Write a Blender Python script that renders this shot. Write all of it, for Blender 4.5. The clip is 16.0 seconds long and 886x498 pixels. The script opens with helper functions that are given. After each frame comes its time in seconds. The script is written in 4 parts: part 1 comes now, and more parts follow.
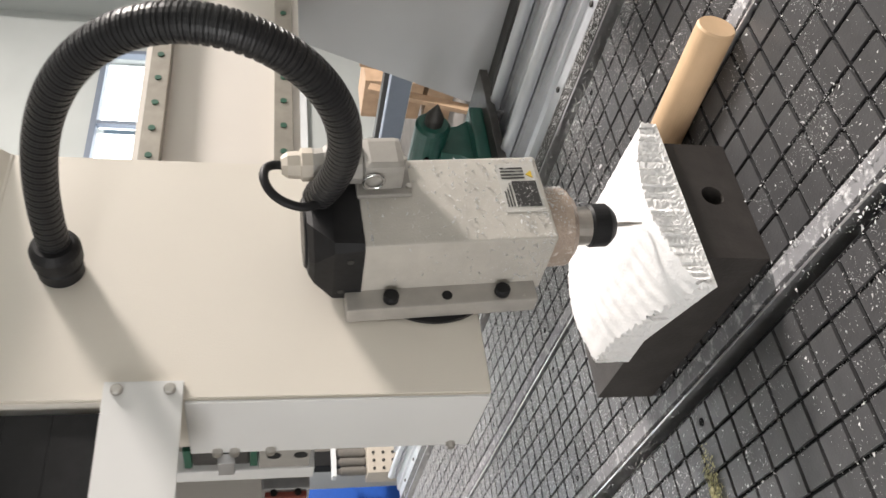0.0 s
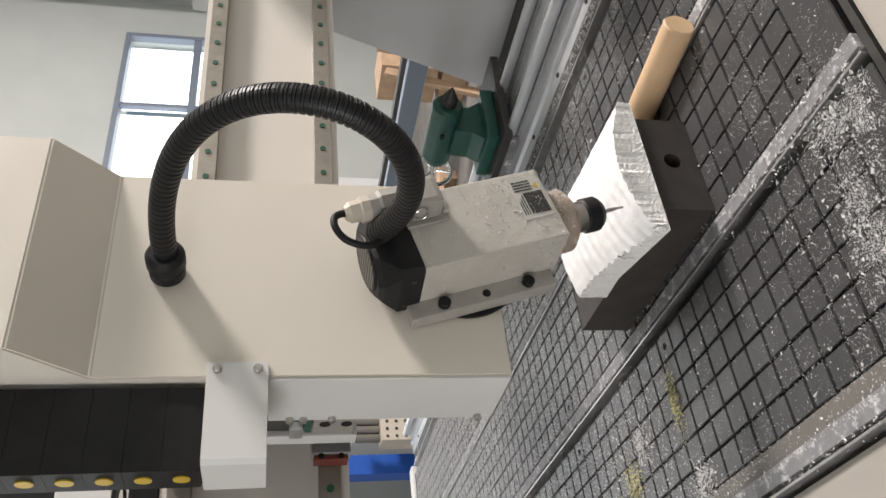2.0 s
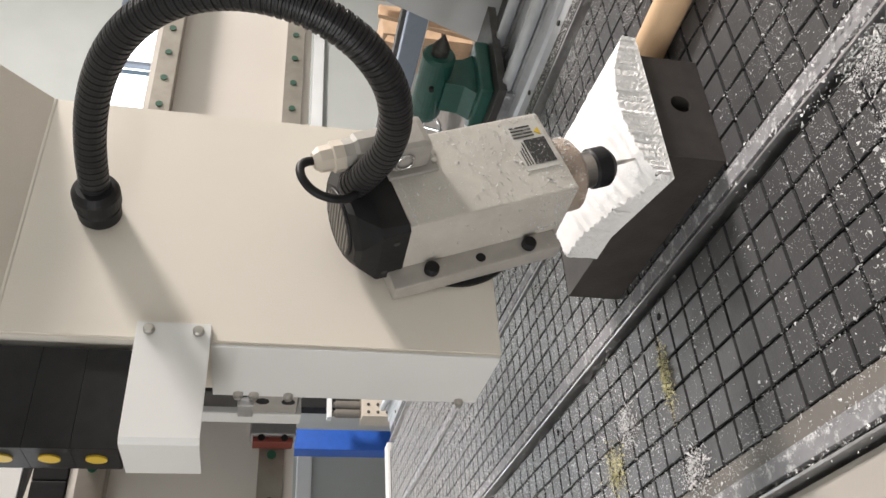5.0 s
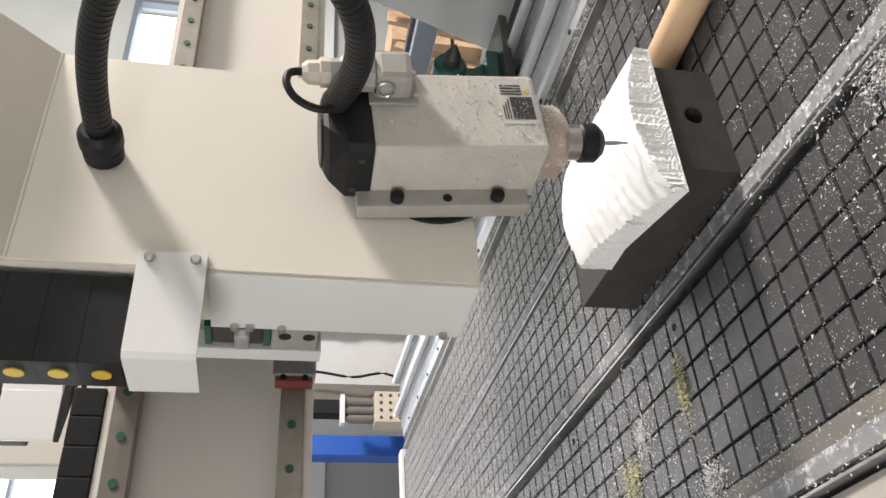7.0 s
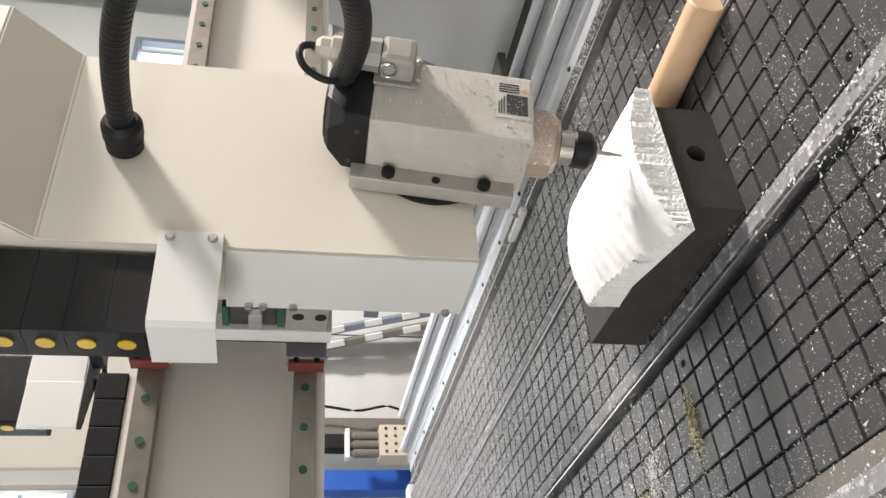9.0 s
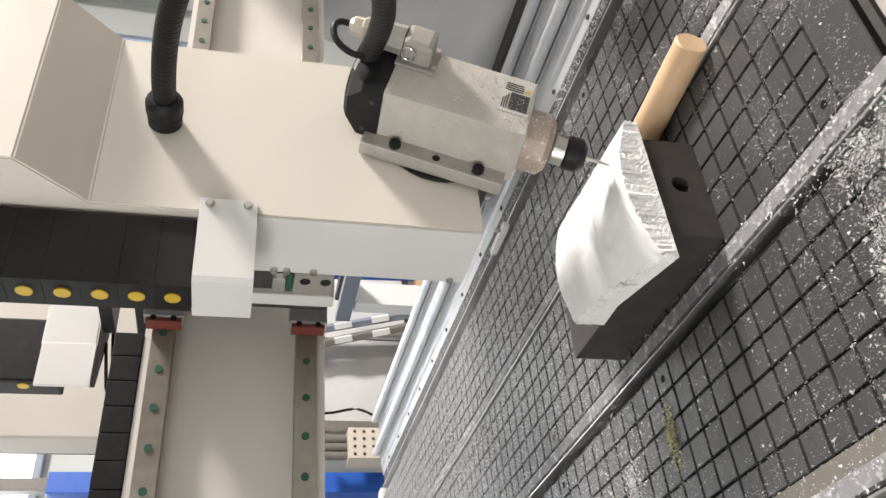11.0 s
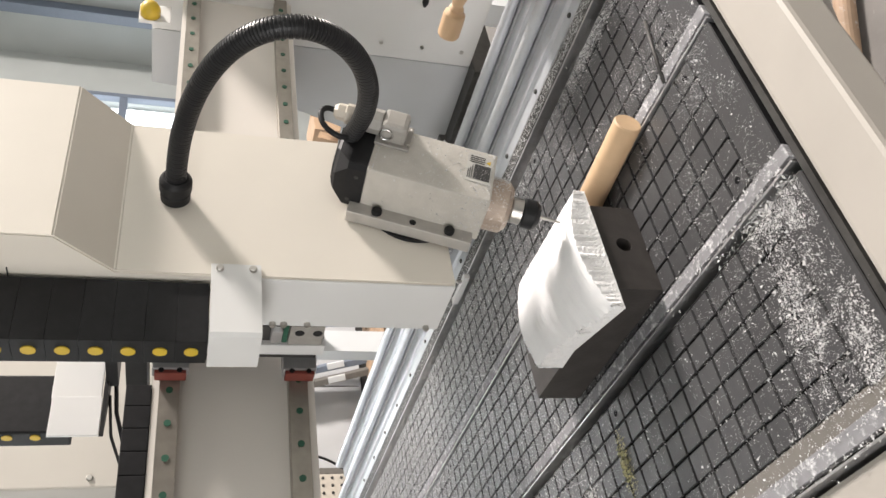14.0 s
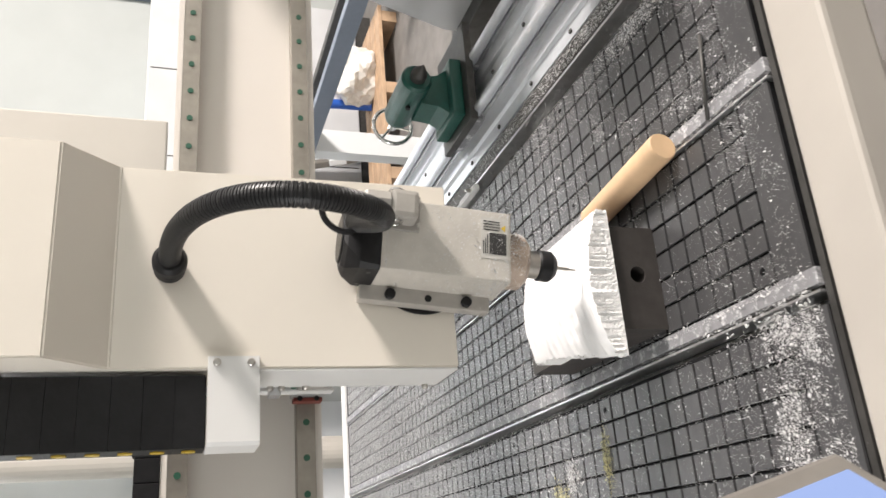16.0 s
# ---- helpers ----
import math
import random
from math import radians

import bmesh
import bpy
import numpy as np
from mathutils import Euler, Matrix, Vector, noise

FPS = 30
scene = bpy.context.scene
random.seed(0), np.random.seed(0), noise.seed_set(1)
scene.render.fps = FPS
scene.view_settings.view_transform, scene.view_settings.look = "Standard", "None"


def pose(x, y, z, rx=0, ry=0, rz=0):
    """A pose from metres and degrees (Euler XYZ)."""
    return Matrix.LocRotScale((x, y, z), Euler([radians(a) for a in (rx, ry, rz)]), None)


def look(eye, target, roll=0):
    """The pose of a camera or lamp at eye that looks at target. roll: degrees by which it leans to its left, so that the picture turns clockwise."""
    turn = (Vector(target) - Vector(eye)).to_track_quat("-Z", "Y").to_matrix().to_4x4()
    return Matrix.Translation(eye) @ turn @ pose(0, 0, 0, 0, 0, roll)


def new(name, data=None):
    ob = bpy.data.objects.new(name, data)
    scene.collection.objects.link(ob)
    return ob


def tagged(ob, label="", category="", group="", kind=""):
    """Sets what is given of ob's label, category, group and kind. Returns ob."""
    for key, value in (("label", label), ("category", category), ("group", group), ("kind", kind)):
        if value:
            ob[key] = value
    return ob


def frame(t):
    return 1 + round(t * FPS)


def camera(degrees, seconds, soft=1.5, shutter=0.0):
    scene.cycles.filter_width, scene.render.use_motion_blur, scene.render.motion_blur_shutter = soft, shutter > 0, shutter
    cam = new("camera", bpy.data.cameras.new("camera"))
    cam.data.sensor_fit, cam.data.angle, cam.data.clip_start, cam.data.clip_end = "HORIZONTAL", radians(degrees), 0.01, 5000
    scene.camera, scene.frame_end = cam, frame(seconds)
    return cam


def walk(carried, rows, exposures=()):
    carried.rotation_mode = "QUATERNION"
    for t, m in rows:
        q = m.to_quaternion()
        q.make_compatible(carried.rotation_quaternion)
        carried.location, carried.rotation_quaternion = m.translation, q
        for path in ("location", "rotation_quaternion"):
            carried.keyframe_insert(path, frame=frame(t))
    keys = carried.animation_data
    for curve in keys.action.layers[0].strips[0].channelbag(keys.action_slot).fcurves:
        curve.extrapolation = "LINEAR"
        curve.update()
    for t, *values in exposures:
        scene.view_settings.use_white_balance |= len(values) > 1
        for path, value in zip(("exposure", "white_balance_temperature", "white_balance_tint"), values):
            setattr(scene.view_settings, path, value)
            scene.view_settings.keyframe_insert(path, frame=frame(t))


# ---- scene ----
cam = camera(56.9, 16.0, soft=1.5, shutter=0.4)
PATH = [
    (0, (-0.3783, -0.4983, 0.4258), (0.7969, 1.0603, -0.0097), -89.01),
    (0.5, (-0.4169, -0.5571, 0.4577), (0.7167, 1.0377, 0.0435), -89.61),
    (1, (-0.4814, -0.6059, 0.4790), (0.6960, 0.9526, 0.0491), -89.02),
    (1.5, (-0.5084, -0.6229, 0.4768), (0.6643, 0.9443, 0.0660), -89.33),
    (2, (-0.5189, -0.6235, 0.4680), (0.6303, 0.9617, 0.0601), -88.67),
    (2.5, (-0.5263, -0.6147, 0.4600), (0.6019, 0.9874, 0.0596), -88.73),
    (3, (-0.5069, -0.5636, 0.4402), (0.6051, 1.0590, 0.0790), -87.91),
    (3.5, (-0.4984, -0.5210, 0.4315), (0.6258, 1.0797, 0.0145), -85.99),
    (4, (-0.4967, -0.5128, 0.4171), (0.6181, 1.0901, -0.0161), -85.48),
    (6.5, (-0.4802, -0.5250, 0.4184), (0.6357, 1.0880, 0.0272), -86.56),
    (7, (-0.4823, -0.5244, 0.4228), (0.6397, 1.0838, 0.0294), -86.37),
    (7.5, (-0.4738, -0.5303, 0.4195), (0.6538, 1.0754, 0.0320), -86.95),
    (8, (-0.4690, -0.5351, 0.4216), (0.6870, 1.0518, 0.0401), -87.44),
    (8.5, (-0.4720, -0.5329, 0.4244), (0.6950, 1.0461, 0.0437), -87.53),
    (9, (-0.4738, -0.5347, 0.4318), (0.7056, 1.0332, 0.0434), -87.15),
    (11.5, (-0.4927, -0.6131, 0.4890), (0.6931, 0.9112, -0.0309), -85.80),
    (12, (-0.5122, -0.6564, 0.5012), (0.7159, 0.8169, -0.0654), -86.84),
    (12.5, (-0.5284, -0.6773, 0.5145), (0.6869, 0.8082, -0.0477), -87.44),
    (13, (-0.5468, -0.7018, 0.5144), (0.7333, 0.7363, -0.0272), -86.69),
    (13.5, (-0.5578, -0.7032, 0.5354), (0.7198, 0.7298, -0.0253), -86.23),
    (14, (-0.5379, -0.6769, 0.5461), (0.7017, 0.7768, -0.0459), -86.90),
    (14.5, (-0.5103, -0.6963, 0.5837), (0.6614, 0.8046, -0.0283), -85.83),
    (15, (-0.4087, -0.7371, 0.5720), (0.5722, 0.9082, -0.0029), -84.09),
    (15.5, (-0.2822, -0.7761, 0.5811), (0.4929, 0.9675, -0.0184), -85.23),
    (16, (-0.2420, -0.8289, 0.5728), (0.4573, 0.9391, -0.0479), -87.75),
]
EXPOSURE = [(0.0, 0.12), (1.0, 0.05), (1.5, -0.08), (2.5, -0.28), (3.5, -0.23), (4.0, -0.05), (6.5, 0.07), (9.0, 0.17), (11.5, 0.21), (12.5, 0.21), (14.5, 0.15), (15.0, -0.33), (15.5, 0.15), (16.0, 0.25)]
walk(cam, [(t, look(eye, target, roll)) for t, eye, target, roll in PATH], exposures=EXPOSURE)

# the machine head: seconds, x, z, swivel in degrees; its y never changes
HEAD_Y = 0.1596
CARRIAGE = [
    (0, 0.0225, 0.2881, -2.96),
    (0.5, 0.0059, 0.2903, -6.18),
    (1, -0.0172, 0.2915, -10.12),
    (1.5, -0.0303, 0.2852, -10.31),
    (2, -0.0515, 0.2801, -15.40),
    (2.5, -0.0720, 0.2736, -18.69),
    (3, -0.0972, 0.2597, -22.94),
    (3.5, -0.1216, 0.2518, -24.60),
    (4, -0.1125, 0.2541, -24.34),
    (6.5, -0.0069, 0.2844, -7.08),
    (7, 0.0075, 0.2886, -4.32),
    (7.5, 0.0268, 0.2881, -1.53),
    (8, 0.0451, 0.2893, 0.99),
    (8.5, 0.0623, 0.2902, 3.99),
    (9, 0.0792, 0.2909, 7.37),
    (11.5, 0.1683, 0.2702, 22.27),
    (12, 0.2006, 0.2592, 26.39),
    (12.5, 0.2180, 0.2525, 27.53),
    (13, 0.2020, 0.2549, 26.83),
    (13.5, 0.1780, 0.2701, 21.95),
    (14, 0.1509, 0.2803, 17.58),
    (14.5, 0.1350, 0.2857, 15.25),
    (15, 0.1142, 0.2887, 12.17),
    (15.5, 0.1069, 0.2942, 9.04),
    (16, 0.0857, 0.2944, 6.03),
]

# ---- light ----
FLOOR = -0.75
world = bpy.data.worlds.new("sky")
scene.world = world
world.use_nodes = True
wn = world.node_tree.nodes
sky = wn.new("ShaderNodeTexSky")
sky.sky_type = "NISHITA"
sky.sun_disc = False
sky.sun_elevation = radians(34)
sky.sun_rotation = radians(105)
world.node_tree.links.new(sky.outputs["Color"], wn["Background"].inputs["Color"])
wn["Background"].inputs["Strength"].default_value = 0.05


def area_lamp(name, eye, target, w, h, power, color=(1, 0.97, 0.93)):
    data = bpy.data.lights.new(name, "AREA")
    data.shape, data.size, data.size_y, data.energy, data.color = "RECTANGLE", w, h, power, color
    ob = new(name, data)
    ob.matrix_world = look(eye, target)
    return ob


area_lamp("east_window_daylight", (6.5, -1.8, 4.7), (0, 0.0, 0.1), 1.1, 1.1, 1180, (1, 0.915, 0.865))
area_lamp("west_window_daylight", (-4.7, -0.8, 1.2), (0, 0.2, 0.5), 4.0, 1.2, 120, (1, 0.97, 0.96))
# added lamp with no known source, brightens the table behind the beam
area_lamp("added_north_fill", (0.65, 4.85, 1.95), (0.65, 0.6, 0.2), 4.2, 0.45, 44, (0.96, 0.98, 1.0))
# unseen overhead lamp added as general fill
area_lamp("added_roof_fill", (2.7, -0.9, 5.95), (2.7, -0.9, 0), 2.0, 2.4, 70, (1, 0.95, 0.89))

# ---- materials ----


def material(name, color, rough=0.5, metal=0.0, vary=0.12, scale=40.0, bump=0.0, bump_scale=200.0, spots=None, spot_scale=60.0, spot_amount=0.5, random_amount=0.0):
    """Base colour with grain at two scales, fine relief and, where given, spots of a second colour (dust, stains)."""
    m = bpy.data.materials.new(name)
    m.use_nodes = True
    n, l = m.node_tree.nodes, m.node_tree.links
    b = n["Principled BSDF"]
    b.inputs["Roughness"].default_value, b.inputs["Metallic"].default_value = rough, metal
    co = n.new("ShaderNodeTexCoord")
    mixes = []
    for sc, amount in ((scale, vary), (scale * 0.13, vary * 0.8)):
        t = n.new("ShaderNodeTexNoise")
        t.inputs["Scale"].default_value, t.inputs["Detail"].default_value = sc, 5
        l.new(co.outputs["Object"], t.inputs["Vector"])
        r = n.new("ShaderNodeMapRange")
        r.inputs["From Min"].default_value, r.inputs["From Max"].default_value = 0.25, 0.75
        r.inputs["To Min"].default_value, r.inputs["To Max"].default_value = 1 - amount, 1 + amount
        l.new(t.outputs["Fac"], r.inputs["Value"])
        mixes.append(r)
    mul = n.new("ShaderNodeMath")
    mul.operation = "MULTIPLY"
    l.new(mixes[0].outputs[0], mul.inputs[0])
    l.new(mixes[1].outputs[0], mul.inputs[1])
    last = mul
    if random_amount:
        info = n.new("ShaderNodeObjectInfo")
        rr = n.new("ShaderNodeMapRange")
        rr.inputs["To Min"].default_value, rr.inputs["To Max"].default_value = 1 - random_amount, 1 + random_amount
        l.new(info.outputs["Random"], rr.inputs["Value"])
        last = n.new("ShaderNodeMath")
        last.operation = "MULTIPLY"
        l.new(mul.outputs[0], last.inputs[0])
        l.new(rr.outputs[0], last.inputs[1])
    col = n.new("ShaderNodeVectorMath")
    col.operation = "SCALE"
    col.inputs[0].default_value = color
    l.new(last.outputs[0], col.inputs["Scale"])
    out = col.outputs[0]
    if spots:
        t = n.new("ShaderNodeTexNoise")
        t.inputs["Scale"].default_value, t.inputs["Detail"].default_value = spot_scale, 9
        t.inputs["Roughness"].default_value = 0.75
        l.new(co.outputs["Object"], t.inputs["Vector"])
        r = n.new("ShaderNodeMapRange")
        r.inputs["From Min"].default_value, r.inputs["From Max"].default_value = 1 - spot_amount, 1.12 - spot_amount
        l.new(t.outputs["Fac"], r.inputs["Value"])
        mx = n.new("ShaderNodeMix")
        mx.data_type = "RGBA"
        l.new(r.outputs[0], mx.inputs["Factor"])
        l.new(out, mx.inputs["A"])
        mx.inputs["B"].default_value = (*spots, 1)
        out = mx.outputs["Result"]
    l.new(out, b.inputs["Base Color"])
    if bump:
        t = n.new("ShaderNodeTexNoise")
        t.inputs["Scale"].default_value, t.inputs["Detail"].default_value = bump_scale, 4
        l.new(co.outputs["Object"], t.inputs["Vector"])
        bp = n.new("ShaderNodeBump")
        bp.inputs["Strength"].default_value, bp.inputs["Distance"].default_value = bump, 0.002
        l.new(t.outputs["Fac"], bp.inputs["Height"])
        l.new(bp.outputs["Normal"], b.inputs["Normal"])
    return m


def glowing(name, color, strength):
    m = bpy.data.materials.new(name)
    m.use_nodes = True
    b = m.node_tree.nodes["Principled BSDF"]
    b.inputs["Base Color"].default_value = (0.02, 0.02, 0.02, 1)
    b.inputs["Emission Color"].default_value = (*color, 1)
    b.inputs["Emission Strength"].default_value = strength
    return m


CREAM = material("cream_powder_coat", (0.70, 0.655, 0.58), 0.42, vary=0.025, scale=9, bump=0.12, bump_scale=900)
FRAME = material("frame_paint", (0.36, 0.335, 0.30), 0.55, vary=0.05, scale=8)
WHITE = material("white_paint", (0.68, 0.68, 0.67), 0.45, vary=0.03, scale=8)
BEAM = material("beam_paint", (0.69, 0.65, 0.60), 0.5, vary=0.03, scale=7)
SPINDLE = material("grey_cast_aluminium", (0.50, 0.475, 0.43), 0.5, vary=0.08, scale=60, bump=0.25, bump_scale=700, spots=(0.85, 0.83, 0.8), spot_scale=260, spot_amount=0.37)
FLANGE = material("base_flange_metal", (0.42, 0.40, 0.37), 0.45, 0.3, vary=0.1, scale=70, spots=(0.8, 0.79, 0.76), spot_scale=200, spot_amount=0.36)
BLACK = material("black_plastic", (0.013, 0.013, 0.014), 0.5, vary=0.25, scale=90, bump=0.1)
HOSE = material("black_corrugated_plastic", (0.014, 0.014, 0.015), 0.40, vary=0.3, scale=120)
RUBBER = material("dark_grooves", (0.012, 0.012, 0.013), 0.9, vary=0.3, scale=80)
TILE = material("phenolic_tile", (0.050, 0.050, 0.052), 0.34, vary=0.14, scale=45, bump=0.15, bump_scale=400, spots=(0.38, 0.38, 0.38), spot_scale=170, spot_amount=0.32, random_amount=0.07)
ALU = material("aluminium", (0.55, 0.55, 0.56), 0.35, 0.85, vary=0.12, scale=60, bump=0.1)
ALU_DUSTY = material("dusty_aluminium", (0.25, 0.25, 0.26), 0.6, 0.3, vary=0.2, scale=50, spots=(0.75, 0.75, 0.76), spot_scale=55, spot_amount=0.47)
STEEL = material("steel", (0.5, 0.48, 0.45), 0.3, 1.0, vary=0.12, scale=120)
RAIL = material("rail_steel", (0.36, 0.33, 0.29), 0.38, 0.8, vary=0.12, scale=60)
CHROME = material("chrome", (0.75, 0.75, 0.75), 0.12, 1.0, vary=0.03)
GREEN_CAP = material("green_cap", (0.02, 0.09, 0.055), 0.5)
TEAL = material("green_hammer_paint", (0.012, 0.075, 0.058), 0.4, vary=0.15, scale=60, bump=0.25, bump_scale=300)
DARK_STEEL = material("blackened_steel", (0.06, 0.058, 0.055), 0.5, 0.4, vary=0.25, scale=60, spots=(0.45, 0.45, 0.45), spot_scale=160, spot_amount=0.36)
BLOCK = material("dark_stained_wood", (0.046, 0.041, 0.038), 0.55, vary=0.2, scale=40, bump=0.2, bump_scale=250, spots=(0.4, 0.4, 0.4), spot_scale=220, spot_amount=0.31)
FOAM = material("white_foam", (0.80, 0.80, 0.80), 0.85, vary=0.03, scale=30, bump=0.35, bump_scale=420)
FOAM_ROUGH = material("torn_foam", (0.84, 0.83, 0.82), 0.9, vary=0.05, scale=160, bump=0.5, bump_scale=700)
WOOD = material("pale_wood", (0.58, 0.40, 0.24), 0.55, vary=0.1, scale=25, bump=0.1)
WOOD_DARK = material("rough_timber", (0.45, 0.31, 0.2), 0.65, vary=0.2, scale=12)
GLAND = material("grey_connector", (0.31, 0.295, 0.27), 0.45, vary=0.1, scale=90)
GLAND_BEIGE = material("beige_gland", (0.52, 0.47, 0.40), 0.5, vary=0.06)
NOSE = material("dusty_bronze_nose", (0.42, 0.34, 0.28), 0.5, 0.4, vary=0.15, scale=80, bump=0.4, bump_scale=400, spots=(0.78, 0.74, 0.7), spot_scale=130, spot_amount=0.45)
LABEL = material("silver_label", (0.48, 0.47, 0.44), 0.4, vary=0.06)
LABEL_DARK = material("label_print", (0.02, 0.02, 0.02), 0.5, spots=(0.75, 0.74, 0.72), spot_scale=330, spot_amount=0.44)
YELLOW = material("yellow_plastic", (0.55, 0.38, 0.03), 0.45, vary=0.08)
CHIP = material("foam_chip", (0.62, 0.62, 0.62), 0.9, vary=0.05)
SAWDUST = material("yellow_sawdust", (0.55, 0.52, 0.30), 0.9, vary=0.25, scale=400)
TAN_PIPE = material("tan_pipe", (0.36, 0.25, 0.17), 0.6, vary=0.15, scale=30, spots=(0.6, 0.58, 0.55), spot_scale=50, spot_amount=0.42)
BRASS = material("dull_brass", (0.35, 0.22, 0.08), 0.45, 0.6, vary=0.1)
RED = material("red_brown_wiper", (0.16, 0.035, 0.025), 0.5)
BLUE = material("blue_paint", (0.015, 0.09, 0.42), 0.45, vary=0.08)
BLUE_GREY = material("blue_grey_frame", (0.16, 0.19, 0.24), 0.45, vary=0.05)
WALL = material("wall_paint", (0.43, 0.455, 0.445), 0.8, vary=0.04, scale=3)
PALE = material("pale_panel", (0.66, 0.68, 0.69), 0.6, vary=0.04, scale=4)
CEIL = material("ceiling_paint", (0.36, 0.36, 0.355), 0.8, vary=0.03, scale=2)
CONCRETE = material("concrete", (0.17, 0.16, 0.15), 0.8, vary=0.2, scale=9, bump=0.3, bump_scale=60, spots=(0.5, 0.49, 0.47), spot_scale=30, spot_amount=0.36)
RAG = material("white_rag", (0.7, 0.68, 0.64), 0.85, vary=0.15, scale=20)
DAY = glowing("daylight", (0.93, 0.97, 1.0), 4.0)
SCREEN = glowing("screen_glow", (0.30, 0.42, 0.78), 0.9)
RAIL_ALU = material("clean_rail_aluminium", (0.60, 0.62, 0.65), 0.34, 0.55, vary=0.08, scale=30, spots=(0.75, 0.75, 0.76), spot_scale=70, spot_amount=0.36)
GREY = material("grey_plastic", (0.15, 0.14, 0.125), 0.5, vary=0.1, scale=60)

for m, gloss in ((TILE, 0.45), (RUBBER, 0.1), (BLACK, 0.22), (HOSE, 0.35), (BLOCK, 0.25), (FOAM, 0.2)):
    m.node_tree.nodes["Principled BSDF"].inputs["Specular IOR Level"].default_value = gloss
tile_coat = TILE.node_tree.nodes["Principled BSDF"].inputs
tile_coat["Sheen Weight"].default_value, tile_coat["Sheen Roughness"].default_value = 1.0, 0.25
CABINET = material("grey_sheet_metal", (0.52, 0.53, 0.54), 0.55, vary=0.08, scale=4)
ROUTER = material("second_machine_paint", (0.46, 0.435, 0.39), 0.5, vary=0.05, scale=6)

# ---- mesh helpers ----


def mesh_of(name, bm, mat, smooth=False):
    me = bpy.data.meshes.new(name)
    bm.normal_update()
    bm.to_mesh(me)
    bm.free()
    for m in mat if isinstance(mat, (list, tuple)) else [mat]:
        me.materials.append(m)
    if smooth:
        for p in me.polygons:
            p.use_smooth = True
    return me


def part(name, bm, mat, parent=None, label="", smooth=False):
    ob = new(name, mesh_of(name, bm, mat, smooth))
    ob.parent = parent
    return tagged(ob, label)


def thing(name, label, category, group="", kind="", at=(0, 0, 0)):
    ob = new(name)
    ob.location = at
    ob.empty_display_size = 0.05
    return tagged(ob, label, category, group, kind)


def box(bm, x0, x1, y0, y1, z0, z1, bevel=0.0):
    vs = [bm.verts.new((x, y, z)) for x in (x0, x1) for y in (y0, y1) for z in (z0, z1)]
    faces = [bm.faces.new([vs[i] for i in q]) for q in ((0, 1, 3, 2), (4, 6, 7, 5), (0, 4, 5, 1), (2, 3, 7, 6), (0, 2, 6, 4), (1, 5, 7, 3))]
    if bevel:
        es = list({e for f in faces for e in f.edges})
        bmesh.ops.bevel(bm, geom=es, offset=bevel, segments=2, affect="EDGES", profile=0.6)
    return bm


def boxed(*a, bevel=0.0):
    return box(bmesh.new(), *a, bevel=bevel)


def frame_to(p0, p1):
    p0, p1 = Vector(p0), Vector(p1)
    return Matrix.Translation(p0) @ (p1 - p0).to_track_quat("Z", "Y").to_matrix().to_4x4(), (p1 - p0).length


def turned(bm, p0, p1, profile, n=24):
    """A turned body round the axis from p0 to p1: profile gives (share of the length, radius)."""
    m, length = frame_to(p0, p1)
    rings = [[bm.verts.new(m @ Vector((r * math.cos(2 * math.pi * k / n), r * math.sin(2 * math.pi * k / n), u * length))) for k in range(n)] for u, r in profile]
    for a, b in zip(rings, rings[1:]):
        for k in range(n):
            bm.faces.new((a[k], a[(k + 1) % n], b[(k + 1) % n], b[k]))
    bm.faces.new(rings[0][::-1])
    bm.faces.new(rings[-1])
    return bm


def rod(p0, p1, r, n=20, bm=None):
    return turned(bm or bmesh.new(), p0, p1, ((0, r), (1, r)), n)


def tube(points, r, n=10, bm=None):
    """A round cable along points."""
    bm = bm or bmesh.new()
    pts = [Vector(p) for p in points]
    rings = []
    for i, p in enumerate(pts):
        way = (pts[min(i + 1, len(pts) - 1)] - pts[max(i - 1, 0)]).normalized()
        q = way.to_track_quat("Z", "Y")
        rings.append([bm.verts.new(p + q @ Vector((r * math.cos(2 * math.pi * k / n), r * math.sin(2 * math.pi * k / n), 0))) for k in range(n)])
    for a, b in zip(rings, rings[1:]):
        for k in range(n):
            bm.faces.new((a[k], a[(k + 1) % n], b[(k + 1) % n], b[k]))
    bm.faces.new(rings[0][::-1])
    bm.faces.new(rings[-1])
    return bm


def eased(points, steps=5):
    """A smooth run of points through the given ones."""
    p = [Vector(q) for q in points]
    p = [p[0]] + p + [p[-1]]
    out = []
    for a, b, c, d in zip(p, p[1:], p[2:], p[3:]):
        for k in range(steps):
            u = k / steps
            out.append(0.5 * (2 * b + (c - a) * u + (2 * a - 5 * b + 4 * c - d) * u * u + (3 * b - a - 3 * c + d) * u ** 3))
    return out + [p[-1]]


def prism(outline, a0, a1, axis="x"):
    """An outline of (u, v) swept along an axis: x takes (y, z), y takes (x, z), z takes (x, y)."""
    bm = bmesh.new()
    place = {"x": lambda a, u, v: (a, u, v), "y": lambda a, u, v: (u, a, v), "z": lambda a, u, v: (u, v, a)}[axis]
    lo, hi = ([bm.verts.new(place(a, u, v)) for u, v in outline] for a in (a0, a1))
    n = len(outline)
    for k in range(n):
        bm.faces.new((lo[k], lo[(k + 1) % n], hi[(k + 1) % n], hi[k]))
    bm.faces.new(lo[::-1])
    bm.faces.new(hi)
    bmesh.ops.recalc_face_normals(bm, faces=bm.faces)
    return bm


